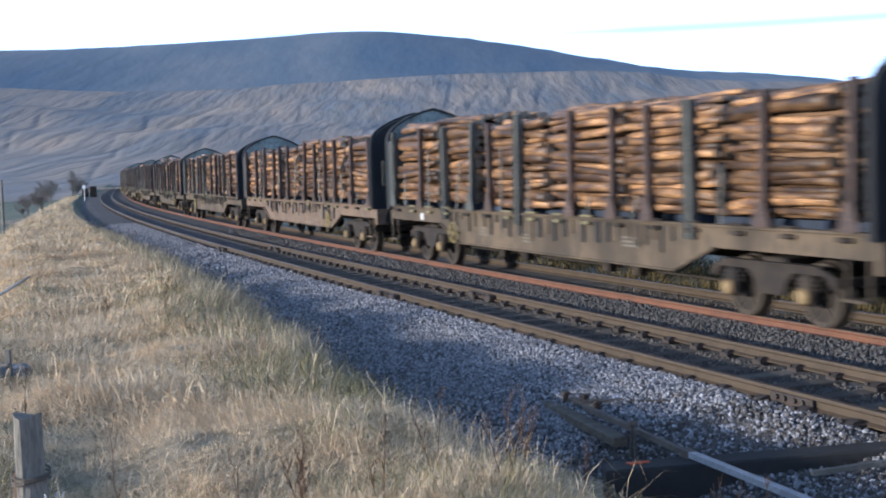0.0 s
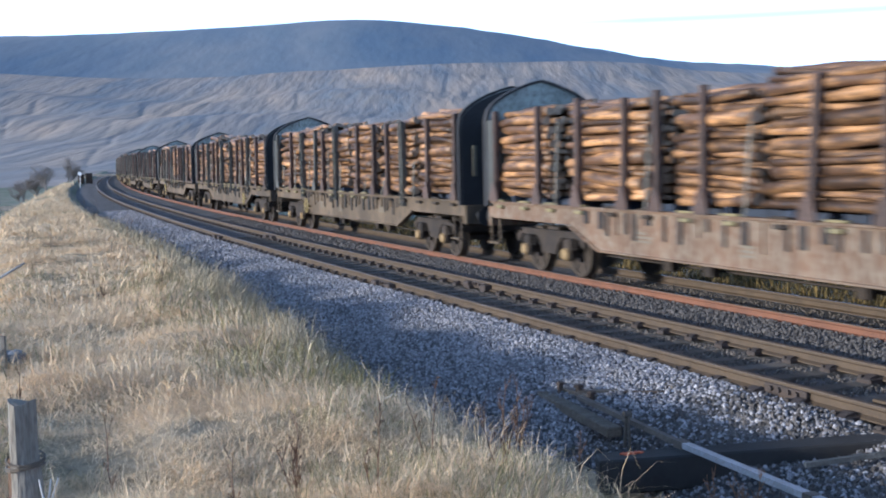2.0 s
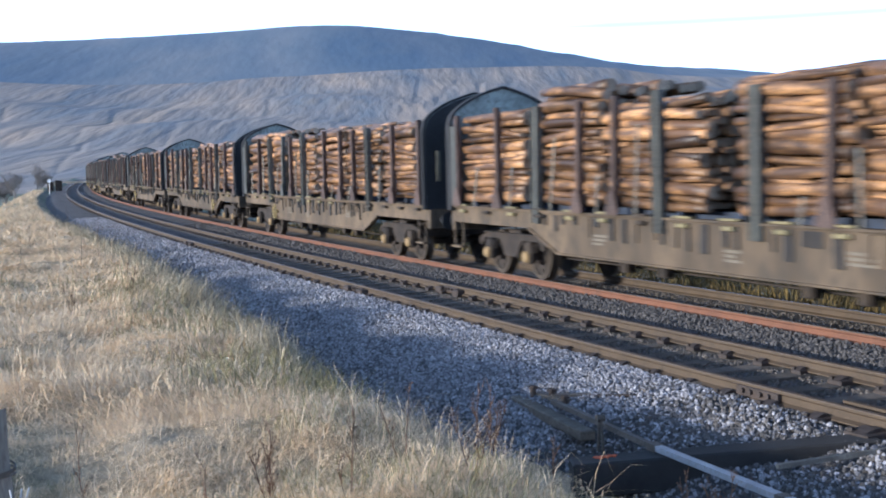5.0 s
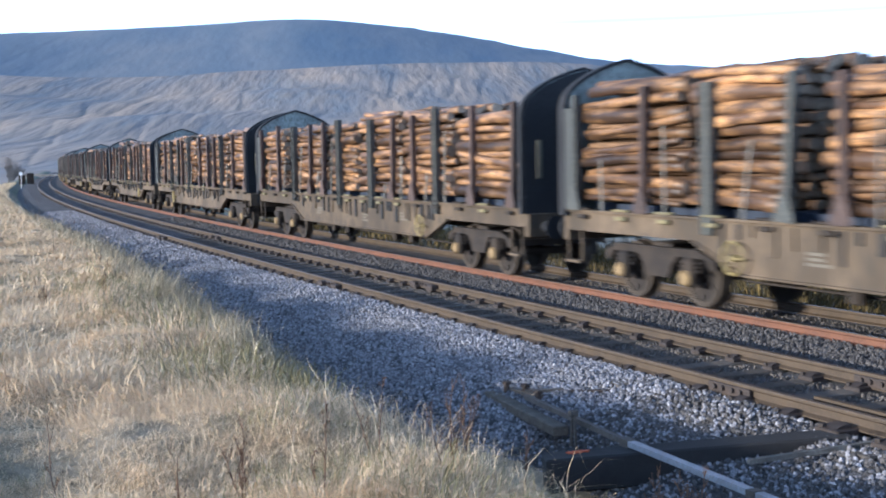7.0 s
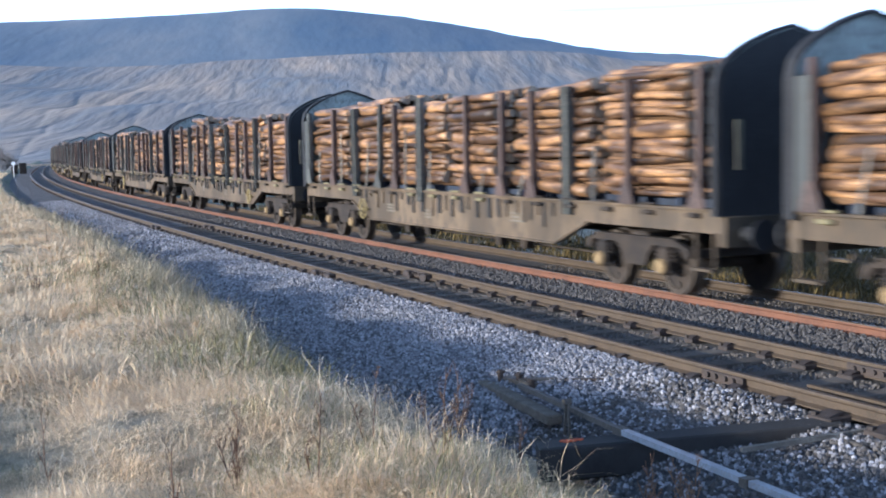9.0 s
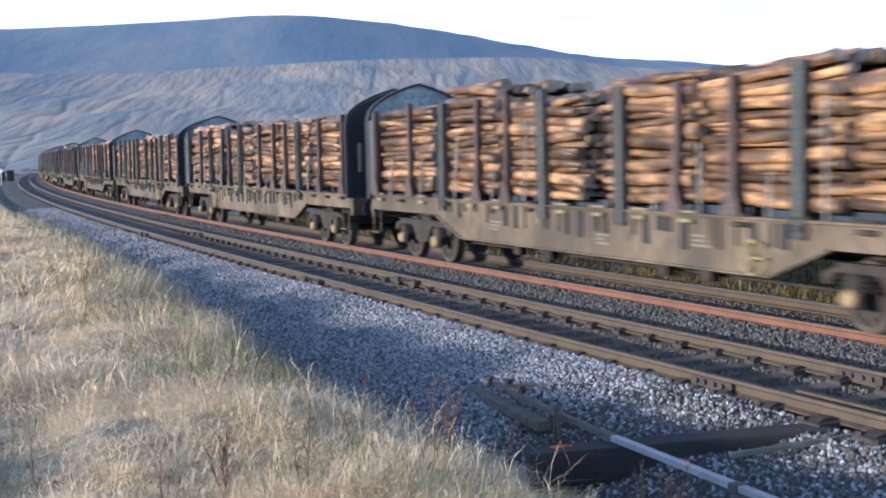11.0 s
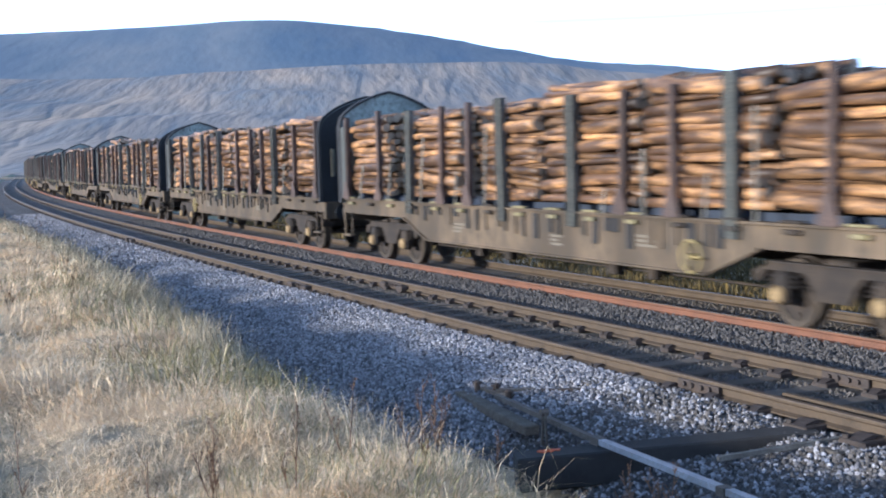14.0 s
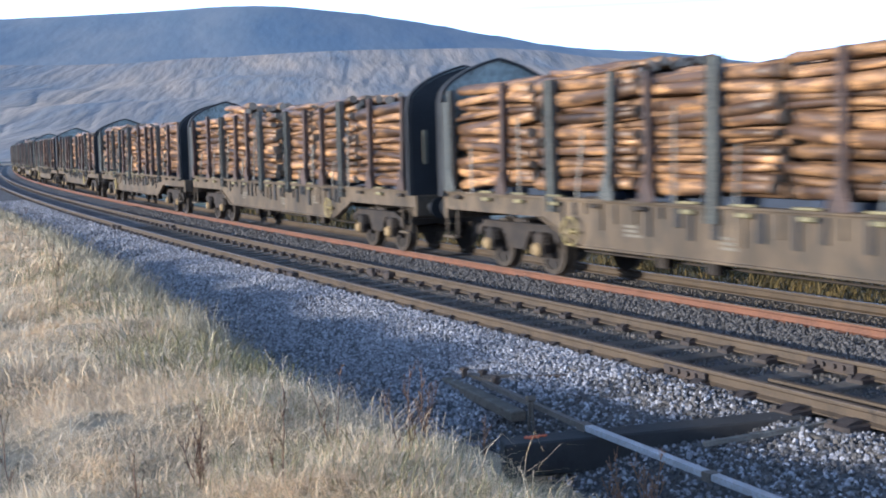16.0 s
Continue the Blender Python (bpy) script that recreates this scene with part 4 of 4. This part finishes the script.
DRY = "tufted pale straw-coloured dead grass on the embankment"
scatter_grass("dead_grass", [(5.5, 14, -10.5, -4.2, 4500, 0.21, 0.0017), (14, 24, -10.5, -4.0, 1500, 0.28, 0.0032), (24, 44, -10, -3.3, 450, 0.32, 0.0065),
                             (44, 90, -9, -3.3, 160, 0.38, 0.012), (90, 190, -8, -3.0, 40, 0.40, 0.024)], M["grass"], 41, DRY, 0.90, (-9, -0.12), 0.75, 1.5)
scatter_grass("dead_grass_fringe", [(6.0, 17, -5.2, -3.6, 260, 0.34, 0.0019)], M["grass"], 43, "thin dead grass stems down the bank edge", 0.5, (-0.3, 0.45))
scatter_grass("rushes", [(16.0, 30, -5.6, -2.8, 1300, 0.44, 0.0028), (30, 60, -4.8, -2.9, 340, 0.42, 0.007), (8, 60, 6.4, 9.0, 60, 0.30, 0.008), (13.5, 16, -4.7, -3.6, 300, 0.40, 0.0035)], M["green_grass"], 47,
              "taller grey-green rushes along the ballast edge", 0.35, (0.05, 0.95), 0.05, 0.9)
scatter_grass("green_tufts", [(6.0, 14, -10.0, -5.0, 900, 0.22, 0.0022), (14, 30, -10.0, -4.6, 360, 0.30, 0.0042)], M["olive_grass"], 67, "olive green tufts among the dead grass", 0.5, None, -0.95)
scatter_grass("straw", [(5.5, 12, -10.0, -5.2, 330, 0.34, 0.0013), (12, 24, -10.0, -5.2, 180, 0.36, 0.0022)], M["straw"], 53, "pale flattened straw stems over the turf", 0.85, None, 0.1, 1.6)
scatter_grass("verge_scrub", [(4, 30, 5.9, 14.0, 170, 0.55, 0.011), (30, 60, 5.9, 11.0, 60, 0.55, 0.02)], M["scrub"], 59, "ochre scrub and dead grass beyond the train", 0.4)

# ---- lineside things ----
M["tar"] = material("tar-black timber", (0.022, 0.021, 0.022), (0.04, 0.038, 0.037), 2.5, 0.8, 0, 0.5, 26.0, (0.03, 0.028, 0.028))
M["brown_wood"] = material("weathered brown plank wood", (0.20, 0.165, 0.125), (0.13, 0.105, 0.08), 3.0, 0.85, 0, 0.6, 22.0, (0.08, 0.065, 0.05), stretch=(1, 5, 5))
M["old_wood"] = material("silvered fence wood", (0.27, 0.245, 0.21), (0.17, 0.155, 0.13), 3.0, 0.85, 0, 0.6, 22.0, (0.13, 0.115, 0.10), stretch=(5, 5, 1))
# pale blue base holds the sky's reflection seen on the rod
M["galv"] = material("galvanised steel with sky sheen", (0.60, 0.62, 0.67), (0.46, 0.48, 0.52), 5.0, 0.42, 0.35, 0.1, 40.0, (0.45, 0.42, 0.40))
M["rod_rust"] = material("dull brown steel rod", (0.16, 0.135, 0.11), (0.11, 0.095, 0.08), 4.0, 0.65, 0.3, 0.3, 40.0, (0.21, 0.18, 0.15))
M["orange_mark"] = material("orange marker paint", (0.75, 0.16, 0.05), (0.55, 0.11, 0.04), 12.0, 0.7, 0, 0.2, 60.0)
M["weed"] = material("dead brown weed", (0.17, 0.095, 0.055), (0.10, 0.06, 0.04), 9.0, 0.85, 0, 0.1, 40.0)
M["weed_pale"] = material("pale rusty dock stems", (0.36, 0.20, 0.11), (0.24, 0.135, 0.08), 9.0, 0.85, 0, 0.1, 40.0)
M["limestone"] = material("pale limestone", (0.30, 0.31, 0.33), (0.19, 0.20, 0.22), 3.0, 0.9, 0, 0.5, 20.0)
# lightened so the colour includes the haze over the valley
M["twig"] = material("winter twigs paled for haze", (0.31, 0.285, 0.275), (0.25, 0.225, 0.22), 2.0, 0.9, 0, 0.2, 20.0)
M["white_plate"] = material("white enamel plate", (0.72, 0.76, 0.82), (0.65, 0.69, 0.76), 3.0, 0.5, 0, 0.05, 30.0)


def lay(ob, s, o, z, turn=0.0):
    """Puts a thing down beside the line, its x axis along the track."""
    ob.matrix_basis = pose(*(float(v) for v in on_line(s, o, z)), 0, 0, heading(s) + turn)
    return ob


def beam(bm, p, q, w, h, bevel=0.006):
    """A squared bar between two places."""
    p, q = Vector(p), Vector(q)
    n = (q - p).length
    m = Matrix.Translation(p) @ (q - p).to_track_quat("X", "Z").to_matrix().to_4x4()
    vs = box(bm, 0, n, -w / 2, w / 2, -h / 2, h / 2)
    bmesh.ops.transform(bm, matrix=m, verts=vs)


def line_pt(s, o, z):
    return Vector([float(v) for v in on_line(s, o, z)])


def long_timber():
    t = tagged(new("crossing_timber"), "long black tarred timber reaching out of the ballast", "timber")
    bm = bmesh.new()
    beam(bm, line_pt(12.74, -3.46, -0.42), line_pt(11.82, -0.92, -0.30), 0.30, 0.30)
    bmesh.ops.bevel(bm, geom=bm.edges[:], offset=0.015, segments=1, affect="EDGES")
    part("baulk", bm, M["tar"], t)
    bm = bmesh.new()
    for k in range(5):
        a = line_pt(12.72 - 0.012 * k, -3.24 + 0.035 * k, -0.256 + 0.0016 * k)
        b = line_pt(12.64 + 0.03 * (k % 2), -3.21 + 0.035 * k, -0.256 + 0.0016 * k)
        beam(bm, a, b, 0.05, 0.012)
    part("paint_mark", bm, M["orange_mark"], t, "dabs of orange marker paint")


long_timber()


def short_timber(s, o0, o1, z, w, label):
    bm = bmesh.new()
    beam(bm, line_pt(s, o0, z), line_pt(s - 0.12, o1, z + 0.03), w, 0.14)
    bmesh.ops.bevel(bm, geom=bm.edges[:], offset=0.012, segments=1, affect="EDGES")
    tagged(part("timber", bm, M["sleeper"], None), label, "timber")


short_timber(14.85, -1.45, -0.66, -0.22, 0.26, "black sleeper end standing out of the ballast")


def signal_rod():
    """A bright channel rod with its dull joint, that runs beside the rails."""
    t = tagged(new("point_rod"), "bright galvanised channel rod lying along the track", "rod")
    bm = bmesh.new()
    a, b = line_pt(12.57, -2.71, -0.20), line_pt(6.5, -2.98, -0.20)
    beam(bm, a, b, 0.075, 0.05)
    part("channel", bm, M["galv"], t, "bright bare steel channel")
    bm = bmesh.new()
    beam(bm, line_pt(10.77, -2.79, -0.205), line_pt(10.67, -2.795, -0.205), 0.10, 0.07)
    part("joint_sleeve", bm, M["rod_rust"], t)
    bm = bmesh.new()
    beam(bm, line_pt(12.67, -2.70, -0.205), line_pt(12.52, -2.71, -0.205), 0.09, 0.07)
    part("joint_sleeve", bm, M["rod_rust"], t)
    bm = bmesh.new()
    beam(bm, line_pt(15.0, -2.44, -0.23), line_pt(12.6, -2.70, -0.21), 0.055, 0.05)
    part("lead_rod", bm, M["rod_rust"], t, "dull brown lead rod")
    for s in (8.6, 10.2):
        bm = bmesh.new()
        box(bm, -0.06, 0.06, -0.10, 0.10, -0.42, -0.19, 0.01)
        tube(bm, (0, -0.07, -0.205), (0, 0.07, -0.205), 0.03)
        lay(part("roller_stool", bm, M["cast"], t), s, -2.83, -0.04)


signal_rod()


def crank():
    t = tagged(new("point_crank"), "rusty signalling crank bolted to a weathered plank", "crank")
    bm = bmesh.new()
    beam(bm, line_pt(15.75, -2.50, -0.33), line_pt(13.75, -2.72, -0.33), 0.16, 0.10)
    bmesh.ops.bevel(bm, geom=bm.edges[:], offset=0.012, segments=1, affect="EDGES")
    part("plank", bm, M["brown_wood"], t, "weathered brown plank")
    bm = bmesh.new()
    beam(bm, line_pt(15.5, -2.36, -0.24), line_pt(14.95, -2.28, -0.24), 0.10, 0.05)
    beam(bm, line_pt(15.2, -2.35, -0.22), line_pt(15.05, -1.95, -0.22), 0.09, 0.05)
    part("arm", bm, M["rod_rust"], t)
    bm = bmesh.new()
    beam(bm, line_pt(15.1, -2.1, -0.23), line_pt(14.55, -1.35, -0.20), 0.05, 0.045)
    part("cross_rod", bm, M["cast"], t)
    for s, o in ((15.25, -2.32), (14.85, -2.38), (15.5, -2.42)):
        bm = bmesh.new()
        tube(bm, (0, 0, -0.30), (0, 0, -0.14), 0.035, n=8)
        tube(bm, (0, 0, -0.17), (0, 0, -0.15), 0.06, n=6)
        lay(part("pivot", bm, M["cast"], t), s, o, 0)
    bm = bmesh.new()
    for a in (-0.05, 0.05):
        beam(bm, (a, 0, -0.45), (a * 0.3, 0, -0.10), 0.02, 0.03)
    tube(bm, (0, -0.04, -0.12), (0, 0.04, -0.12), 0.035, n=8)
    lay(part("stand", bm, M["rod_rust"], t), 13.55, -2.70, 0)


crank()


def cross_rod():
    bm = bmesh.new()
    beam(bm, line_pt(11.63, -2.14, -0.235), line_pt(11.44, -0.80, -0.17), 0.045, 0.04)
    tagged(part("stretcher_rod", bm, M["strap_pale"], None), "pale steel stretcher rod reaching under the rail", "rod")


cross_rod()


def ground_at(x, y):
    return float(ground_height(np.array([x]), np.array([y]))[0])


def fence_post():
    x, y = -1.36, 4.0
    t = tagged(new("fence_post"), "split weathered fence post bound with wire on the bank", "post")
    g = ground_at(x, y)
    t.location = (x, y, g)
    h = 1.565 - g
    r = random.Random(4)
    bm = bmesh.new()
    n, rings = 14, 12
    vs = []
    for i in range(rings + 1):
        z = -0.3 + (h + 0.3) * i / rings
        top = z > h - 0.17
        for j in range(n):
            a = 2 * math.pi * j / n
            rad = 0.056 * (1 + 0.10 * math.sin(3 * a + 1) + r.uniform(-0.05, 0.05))
            if top:
                rad *= 0.80 + 0.12 * math.cos(a - 2.8)
            if abs(z - (h - 0.21)) < 0.06:
                rad *= 0.86
            vs.append(bm.verts.new((rad * math.cos(a) - 0.01 * i / rings, rad * math.sin(a), z + (0.008 * math.cos(2 * a) if i == rings else 0))))
    for i in range(rings):
        for j in range(n):
            bm.faces.new((vs[i * n + j], vs[i * n + (j + 1) % n], vs[(i + 1) * n + (j + 1) % n], vs[(i + 1) * n + j]))
    bm.faces.new(vs[rings * n:])
    part("shaft", bm, M["old_wood"], t, smooth=False)
    bm = bmesh.new()
    for k, z in enumerate((h - 0.19, h - 0.205, h - 0.22)):
        pts = [Vector((0.062 * math.cos(a) - 0.008, 0.062 * math.sin(a), z + 0.012 * math.sin(a + k))) for a in np.linspace(0, 6.283, 13)]
        for a, b in zip(pts, pts[1:]):
            tube(bm, a, b, 0.004, n=5)
    tagged(part("wire_binding", bm, M["rod_rust"], t, "rusty wire wound round the post"), kind="stuff")
    bm = bmesh.new()
    for k in range(3):
        pts = [Vector((0.05 + 0.02 * k + 0.018 * math.sin(q * 2.1 + k), -0.05 + 0.01 * k, h - 0.25 - 0.09 * q)) for q in range(8)]
        for a, b in zip(pts, pts[1:]):
            tube(bm, a, b, 0.0032, n=5)
    tagged(part("loose_wire", bm, M["galv"], t, "pale loose wire hanging down"), kind="stuff")
    bm = bmesh.new()
    beam(bm, (-0.085, 0.12, -0.1), (-0.075, 0.14, h - 0.22), 0.06, 0.05)
    part("brace_stake", bm, M["weed"], t, "dark brown stake behind the post")


fence_post()


def stones_by_fence():
    r = random.Random(8)
    t = tagged(new("stone_heap"), "few pale limestone blocks and a plank lying in the grass", "stones")
    x0, y0 = -4.75, 13.3
    g = ground_at(x0, y0)
    t.location = (x0, y0, g)
    for i in range(6):
        bm = bmesh.new()
        bmesh.ops.create_icosphere(bm, subdivisions=2, radius=1.0)
        sx, sy, sz = r.uniform(0.08, 0.13), r.uniform(0.07, 0.11), r.uniform(0.06, 0.10)
        for v in bm.verts:
            k = 1 + 0.16 * noise.noise(v.co * 1.7 + Vector((i * 5, 0, 0)))
            v.co = Vector((v.co.x * sx * k, v.co.y * sy * k, v.co.z * sz * k))
        ob = part("block", bm, M["limestone"], t)
        ob.matrix_basis = pose(-0.40 + 0.11 * i, r.uniform(-0.08, 0.08), 0.14 + r.uniform(0, 0.04), 0, 0, r.uniform(0, 180))
    bm = bmesh.new()
    beam(bm, (-0.7, -0.22, 0.20), (0.12, -0.26, 0.27), 0.12, 0.03)
    beam(bm, (0.10, -0.24, 0.0), (0.10, -0.24, 0.42), 0.06, 0.05)
    part("plank", bm, M["old_wood"], t, "grey plank nailed to a stub")


stones_by_fence()


def leaning_stake():
    x, y = -8.3, 24.0
    g = ground_at(x, y)
    bm = bmesh.new()
    tube(bm, (-0.40, 0, 0.0), (0.18, 0.1, 0.34), 0.028, 0.024, 8)
    tube(bm, (0.18, 0.1, 0.34), (0.22, 0.105, 0.363), 0.027, 0.02, 8)
    ob = part("leaning_stake", bm, M["limestone"], None)
    ob.location = (x, y, g + 0.1)
    tagged(ob, "pale stake leaning over the grass", "stake")


leaning_stake()


def tall_post():
    x, y = -23.2, 65.5
    g = ground_at(x, y)
    bm = bmesh.new()
    tube(bm, (0, 0, -0.3), (0, 0, 2.3 - g), 0.085, 0.07, 10)
    tube(bm, (0, 0, 2.3 - g), (0, 0, 2.36 - g), 0.07, 0.02, 10)
    ob = part("boundary_post", bm, M["old_wood"], None)
    ob.location = (x, y, g)
    tagged(ob, "slim grey boundary post below the bank", "post")


tall_post()


def line_sign():
    t = tagged(new("line_sign"), "small white board on a post beside the line", "sign")
    t.location = (-44.6, 155.0, -0.45)
    bm = bmesh.new()
    tube(bm, (0, 0, -0.2), (0, 0, 1.5), 0.05, n=8)
    part("pole", bm, M["galv"], t)
    bm = bmesh.new()
    plate(bm, [(0.24 * math.cos(a), 1.62 + 0.24 * math.sin(a)) for a in np.linspace(0, 2 * math.pi, 16, endpoint=False)], "y", -0.07, -0.04)
    part("board", bm, M["white_plate"], t)


line_sign()


def cabinet(x, y, w, h, z):
    t = tagged(new("equipment_cabinet"), "dark lineside equipment cabinet standing by the track", "cabinet", "lineside cabinets")
    t.matrix_basis = pose(x, y, z, 0, 0, 14)
    bm = bmesh.new()
    box(bm, -w / 2, w / 2, -0.35, 0.35, 0, h, 0.03)
    part("case", bm, M["panel_dark"], t)
    bm = bmesh.new()
    box(bm, -w / 2 - 0.05, w / 2 + 0.05, -0.42, 0.42, h, h + 0.06, 0.01)
    part("roof", bm, M["cast"], t)
    for q in (-1, 1):
        bm = bmesh.new()
        box(bm, q * w / 4 - w / 4 + 0.03, q * w / 4 + w / 4 - 0.03, -0.375, -0.352, 0.1, h - 0.08, 0.005)
        part("door", bm, M["bogie"], t)


cabinet(-51.2, 178.4, 0.85, 1.25, -0.45)
cabinet(-50.1, 178.6, 0.95, 1.45, -0.45)


def dead_weed(x, y, h, seed, bushy=1.0, pale=False):
    """A dry dock: a few stalks from one root, side shoots, shrivelled leaves and seed."""
    r = random.Random(seed)
    t = tagged(new("dead_weed"), "dry brown dead weed stalk standing in the grass", "weed", "dead weeds on the bank")
    t.location = (x, y, ground_at(x, y))
    bm, lf = bmesh.new(), bmesh.new()
    for stem in range(max(1, round(1.6 * bushy))):
        top = h * (1.0 if stem == 0 else r.uniform(0.45, 0.9))
        pts = [Vector((r.uniform(-0.03, 0.03), r.uniform(-0.03, 0.03), -0.03))]
        spread = 0.10 if stem == 0 else 0.34
        lean = Vector((r.uniform(-spread, spread), r.uniform(-spread, spread), 1))
        for i in range(7):
            pts.append(pts[-1] + (lean + Vector((r.uniform(-0.1, 0.1), r.uniform(-0.1, 0.1), 0))) * top / 7)
        for i in range(7):
            tube(bm, pts[i], pts[i + 1], 0.0056 * (1 - 0.10 * i), 0.0056 * (1 - 0.10 * (i + 1)), 4)
        for i in range(int(5 + 3 * bushy)):
            k = r.randint(2, 6)
            a, b = r.uniform(0, 6.28), r.uniform(0.7, 1.6)
            e = pts[k] + Vector((math.cos(a) * 0.05, math.sin(a) * 0.05, 0.10 * b)) * r.uniform(0.5, 1.2)
            tube(bm, pts[k], e, 0.0021, 0.0014, 3)
            for _ in range(7):
                p = pts[k].lerp(e, r.uniform(0.3, 1.05))
                u = Vector((r.uniform(-1, 1), r.uniform(-1, 1), r.uniform(-0.7, 1))).normalized() * r.uniform(0.006, 0.020)
                w = u.cross(Vector((r.uniform(-1, 1), r.uniform(-1, 1), 1))).normalized() * r.uniform(0.003, 0.007)
                lf.faces.new([lf.verts.new(q) for q in (p, p + u * 0.5 + w, p + u, p + u * 0.5 - w)])
    mat = M["weed_pale"] if pale else M["weed"]
    tagged(part("stalk", bm, mat, t), kind="stuff")
    tagged(part("leaf", lf, mat, t), kind="stuff")


for i, (wx, wy, wh, wb) in enumerate(((-0.91, 7.6, 0.44, 2.6), (0.54, 9.2, 0.52, 2.6), (-2.02, 7.5, 0.55, 0.8), (-0.42, 7.2, 0.5, 1.2), (0.36, 7.9, 0.52, 1.6), (0.95, 8.7, 0.45, 1.4),
                                      (2.04, 9.0, 0.52, 3.0), (2.33, 9.1, 0.50, 2.8), (2.18, 8.85, 0.44, 2.4), (-1.2, 7.0, 0.4, 1.0), (-3.3, 9.5, 0.5, 1.0), (-0.1, 8.6, 0.48, 1.2), (-4.6, 20.0, 0.55, 2.0),
                                      (-8.2, 31.0, 0.85, 0.8), (-7.9, 31.4, 0.95, 0.8), (-7.6, 30.8, 0.8, 0.8), (-9.9, 31.5, 0.7, 0.8), (-12.6, 44.5, 0.9, 0.6), (-12.3, 44.8, 0.9, 0.6), (-5.1, 18.6, 0.5, 2.0))):
    dead_weed(wx, wy, wh * 1.25, 100 + i, wb, wx > 1.5)


def bare_tree(x, y, h, seed):
    """A winter tree: tapered trunk, limbs, and a haze of twigs."""
    r = random.Random(seed)
    t = tagged(new("bare_tree"), "bare winter tree in the valley below the line", "tree", "bare trees in the valley")
    t.location = (x, y, ground_at(x, y))
    wood, twigs = bmesh.new(), bmesh.new()

    def grow(p, way, n, rad, depth):
        for i in range(2):
            q = p + (way + Vector((r.uniform(-0.2, 0.2), r.uniform(-0.2, 0.2), 0.1))).normalized() * n / 2
            tube(wood if depth < 3 else twigs, p, q, rad, rad * 0.75, 5 if depth < 3 else 3)
            p, rad = q, rad * 0.75
            if depth >= 2:
                for _ in range(9):
                    e = p + Vector((r.uniform(-1, 1), r.uniform(-1, 1), r.uniform(-0.3, 1))) * h * 0.075
                    w = Vector((r.uniform(-1, 1), r.uniform(-1, 1), 0)).normalized() * 0.03
                    twigs.faces.new([twigs.verts.new(v) for v in (p - w, p + w, e)])
        if depth < 4:
            for _ in range(3 if depth else 6):
                side = Vector((r.uniform(-1, 1), r.uniform(-1, 1), r.uniform(-0.1, 0.7)))
                grow(p - way * n * r.uniform(0, 0.75), (way * 0.6 + side).normalized(), n * r.uniform(0.58, 0.78), rad * 0.72, depth + 1)

    grow(Vector((0, 0, -0.3)), Vector((0, 0, 1)), h * 0.24, h * 0.018, 0)
    part("trunk", wood, M["twig"], t)
    part("crown", twigs, M["twig"], t)


for i, (tx, ty, hh) in enumerate(((-107, 340, 18.0), (-102, 343, 16.5), (-112, 345, 17.5), (-117, 350, 16.5))):
    bare_tree(tx, ty, hh, 60 + i)


def field_wall(x0, y0, x1, y1, seed):
    """A dry-stone wall across the valley fields."""
    r = random.Random(seed)
    bm = bmesh.new()
    n = 40
    for i in range(n):
        a, b = i / n, (i + 1) / n
        p = (x0 + (x1 - x0) * a, y0 + (y1 - y0) * a)
        q = (x0 + (x1 - x0) * b, y0 + (y1 - y0) * b)
        za, zb = ground_at(*p), ground_at(*q)
        h = 1.35 + r.uniform(-0.12, 0.12)
        beam(bm, (p[0], p[1], za + h / 2 - 0.2), (q[0], q[1], zb + h / 2 - 0.2), 0.6, h)
    tagged(part("field_wall", bm, M["limestone_dark"], None), "grey dry-stone wall between valley pastures", "wall", kind="structure")


M["limestone_dark"] = material("weathered wall stone", (0.16, 0.155, 0.15), (0.10, 0.10, 0.10), 1.0, 0.95, 0, 0.8, 6.0, (0.07, 0.07, 0.07), dist=0.1)
field_wall(-260, 420, -60, 300, 1)
field_wall(-170, 330, -90, 250, 2)


# ---- what moves ----


def run(t):
    """Metres that the train has gone at t seconds."""
    return 14.09 * t - 0.068 * t * t + 0.0024 * t ** 3


def wagon_pose(k, t):
    """Wagon k of the train rides on its two bogie centres."""
    mid = 35.07 + PITCH * (k - 1) - HALF - run(t)
    ax, ay, az = on_line(mid - 7.1, SPACING)
    bx, by, bz = on_line(mid + 7.1, SPACING)
    ax, ay, az, bx, by, bz = (float(v) for v in (ax, ay, az, bx, by, bz))
    return pose((ax + bx) / 2, (ay + by) / 2, (az + bz) / 2, 0, 0, math.degrees(math.atan2(ay - by, ax - bx)))


def motions():
    times = [i * 0.5 for i in range(33)]
    for k in range(len(WAGONS)):
        rows = [(t, wagon_pose(k, t)) for t in times]
        walk(WAGONS[k], rows)
        walk(LOADS[k], rows)
    steps = [i / FPS for i in range(int(16 * FPS) + 1)]
    for wagon in WAGONS[WHEEL_FROM:WHEEL_TO]:
        for w in wagon.children_recursive:
            if w.name.startswith("wheelset"):
                at = w.location.copy()
                walk(w, [(t, Matrix.Translation(at) @ Matrix.Rotation(run(t) / 0.46, 4, "Y")) for t in steps])


WHEEL_FROM, WHEEL_TO = 0, 19
motions()
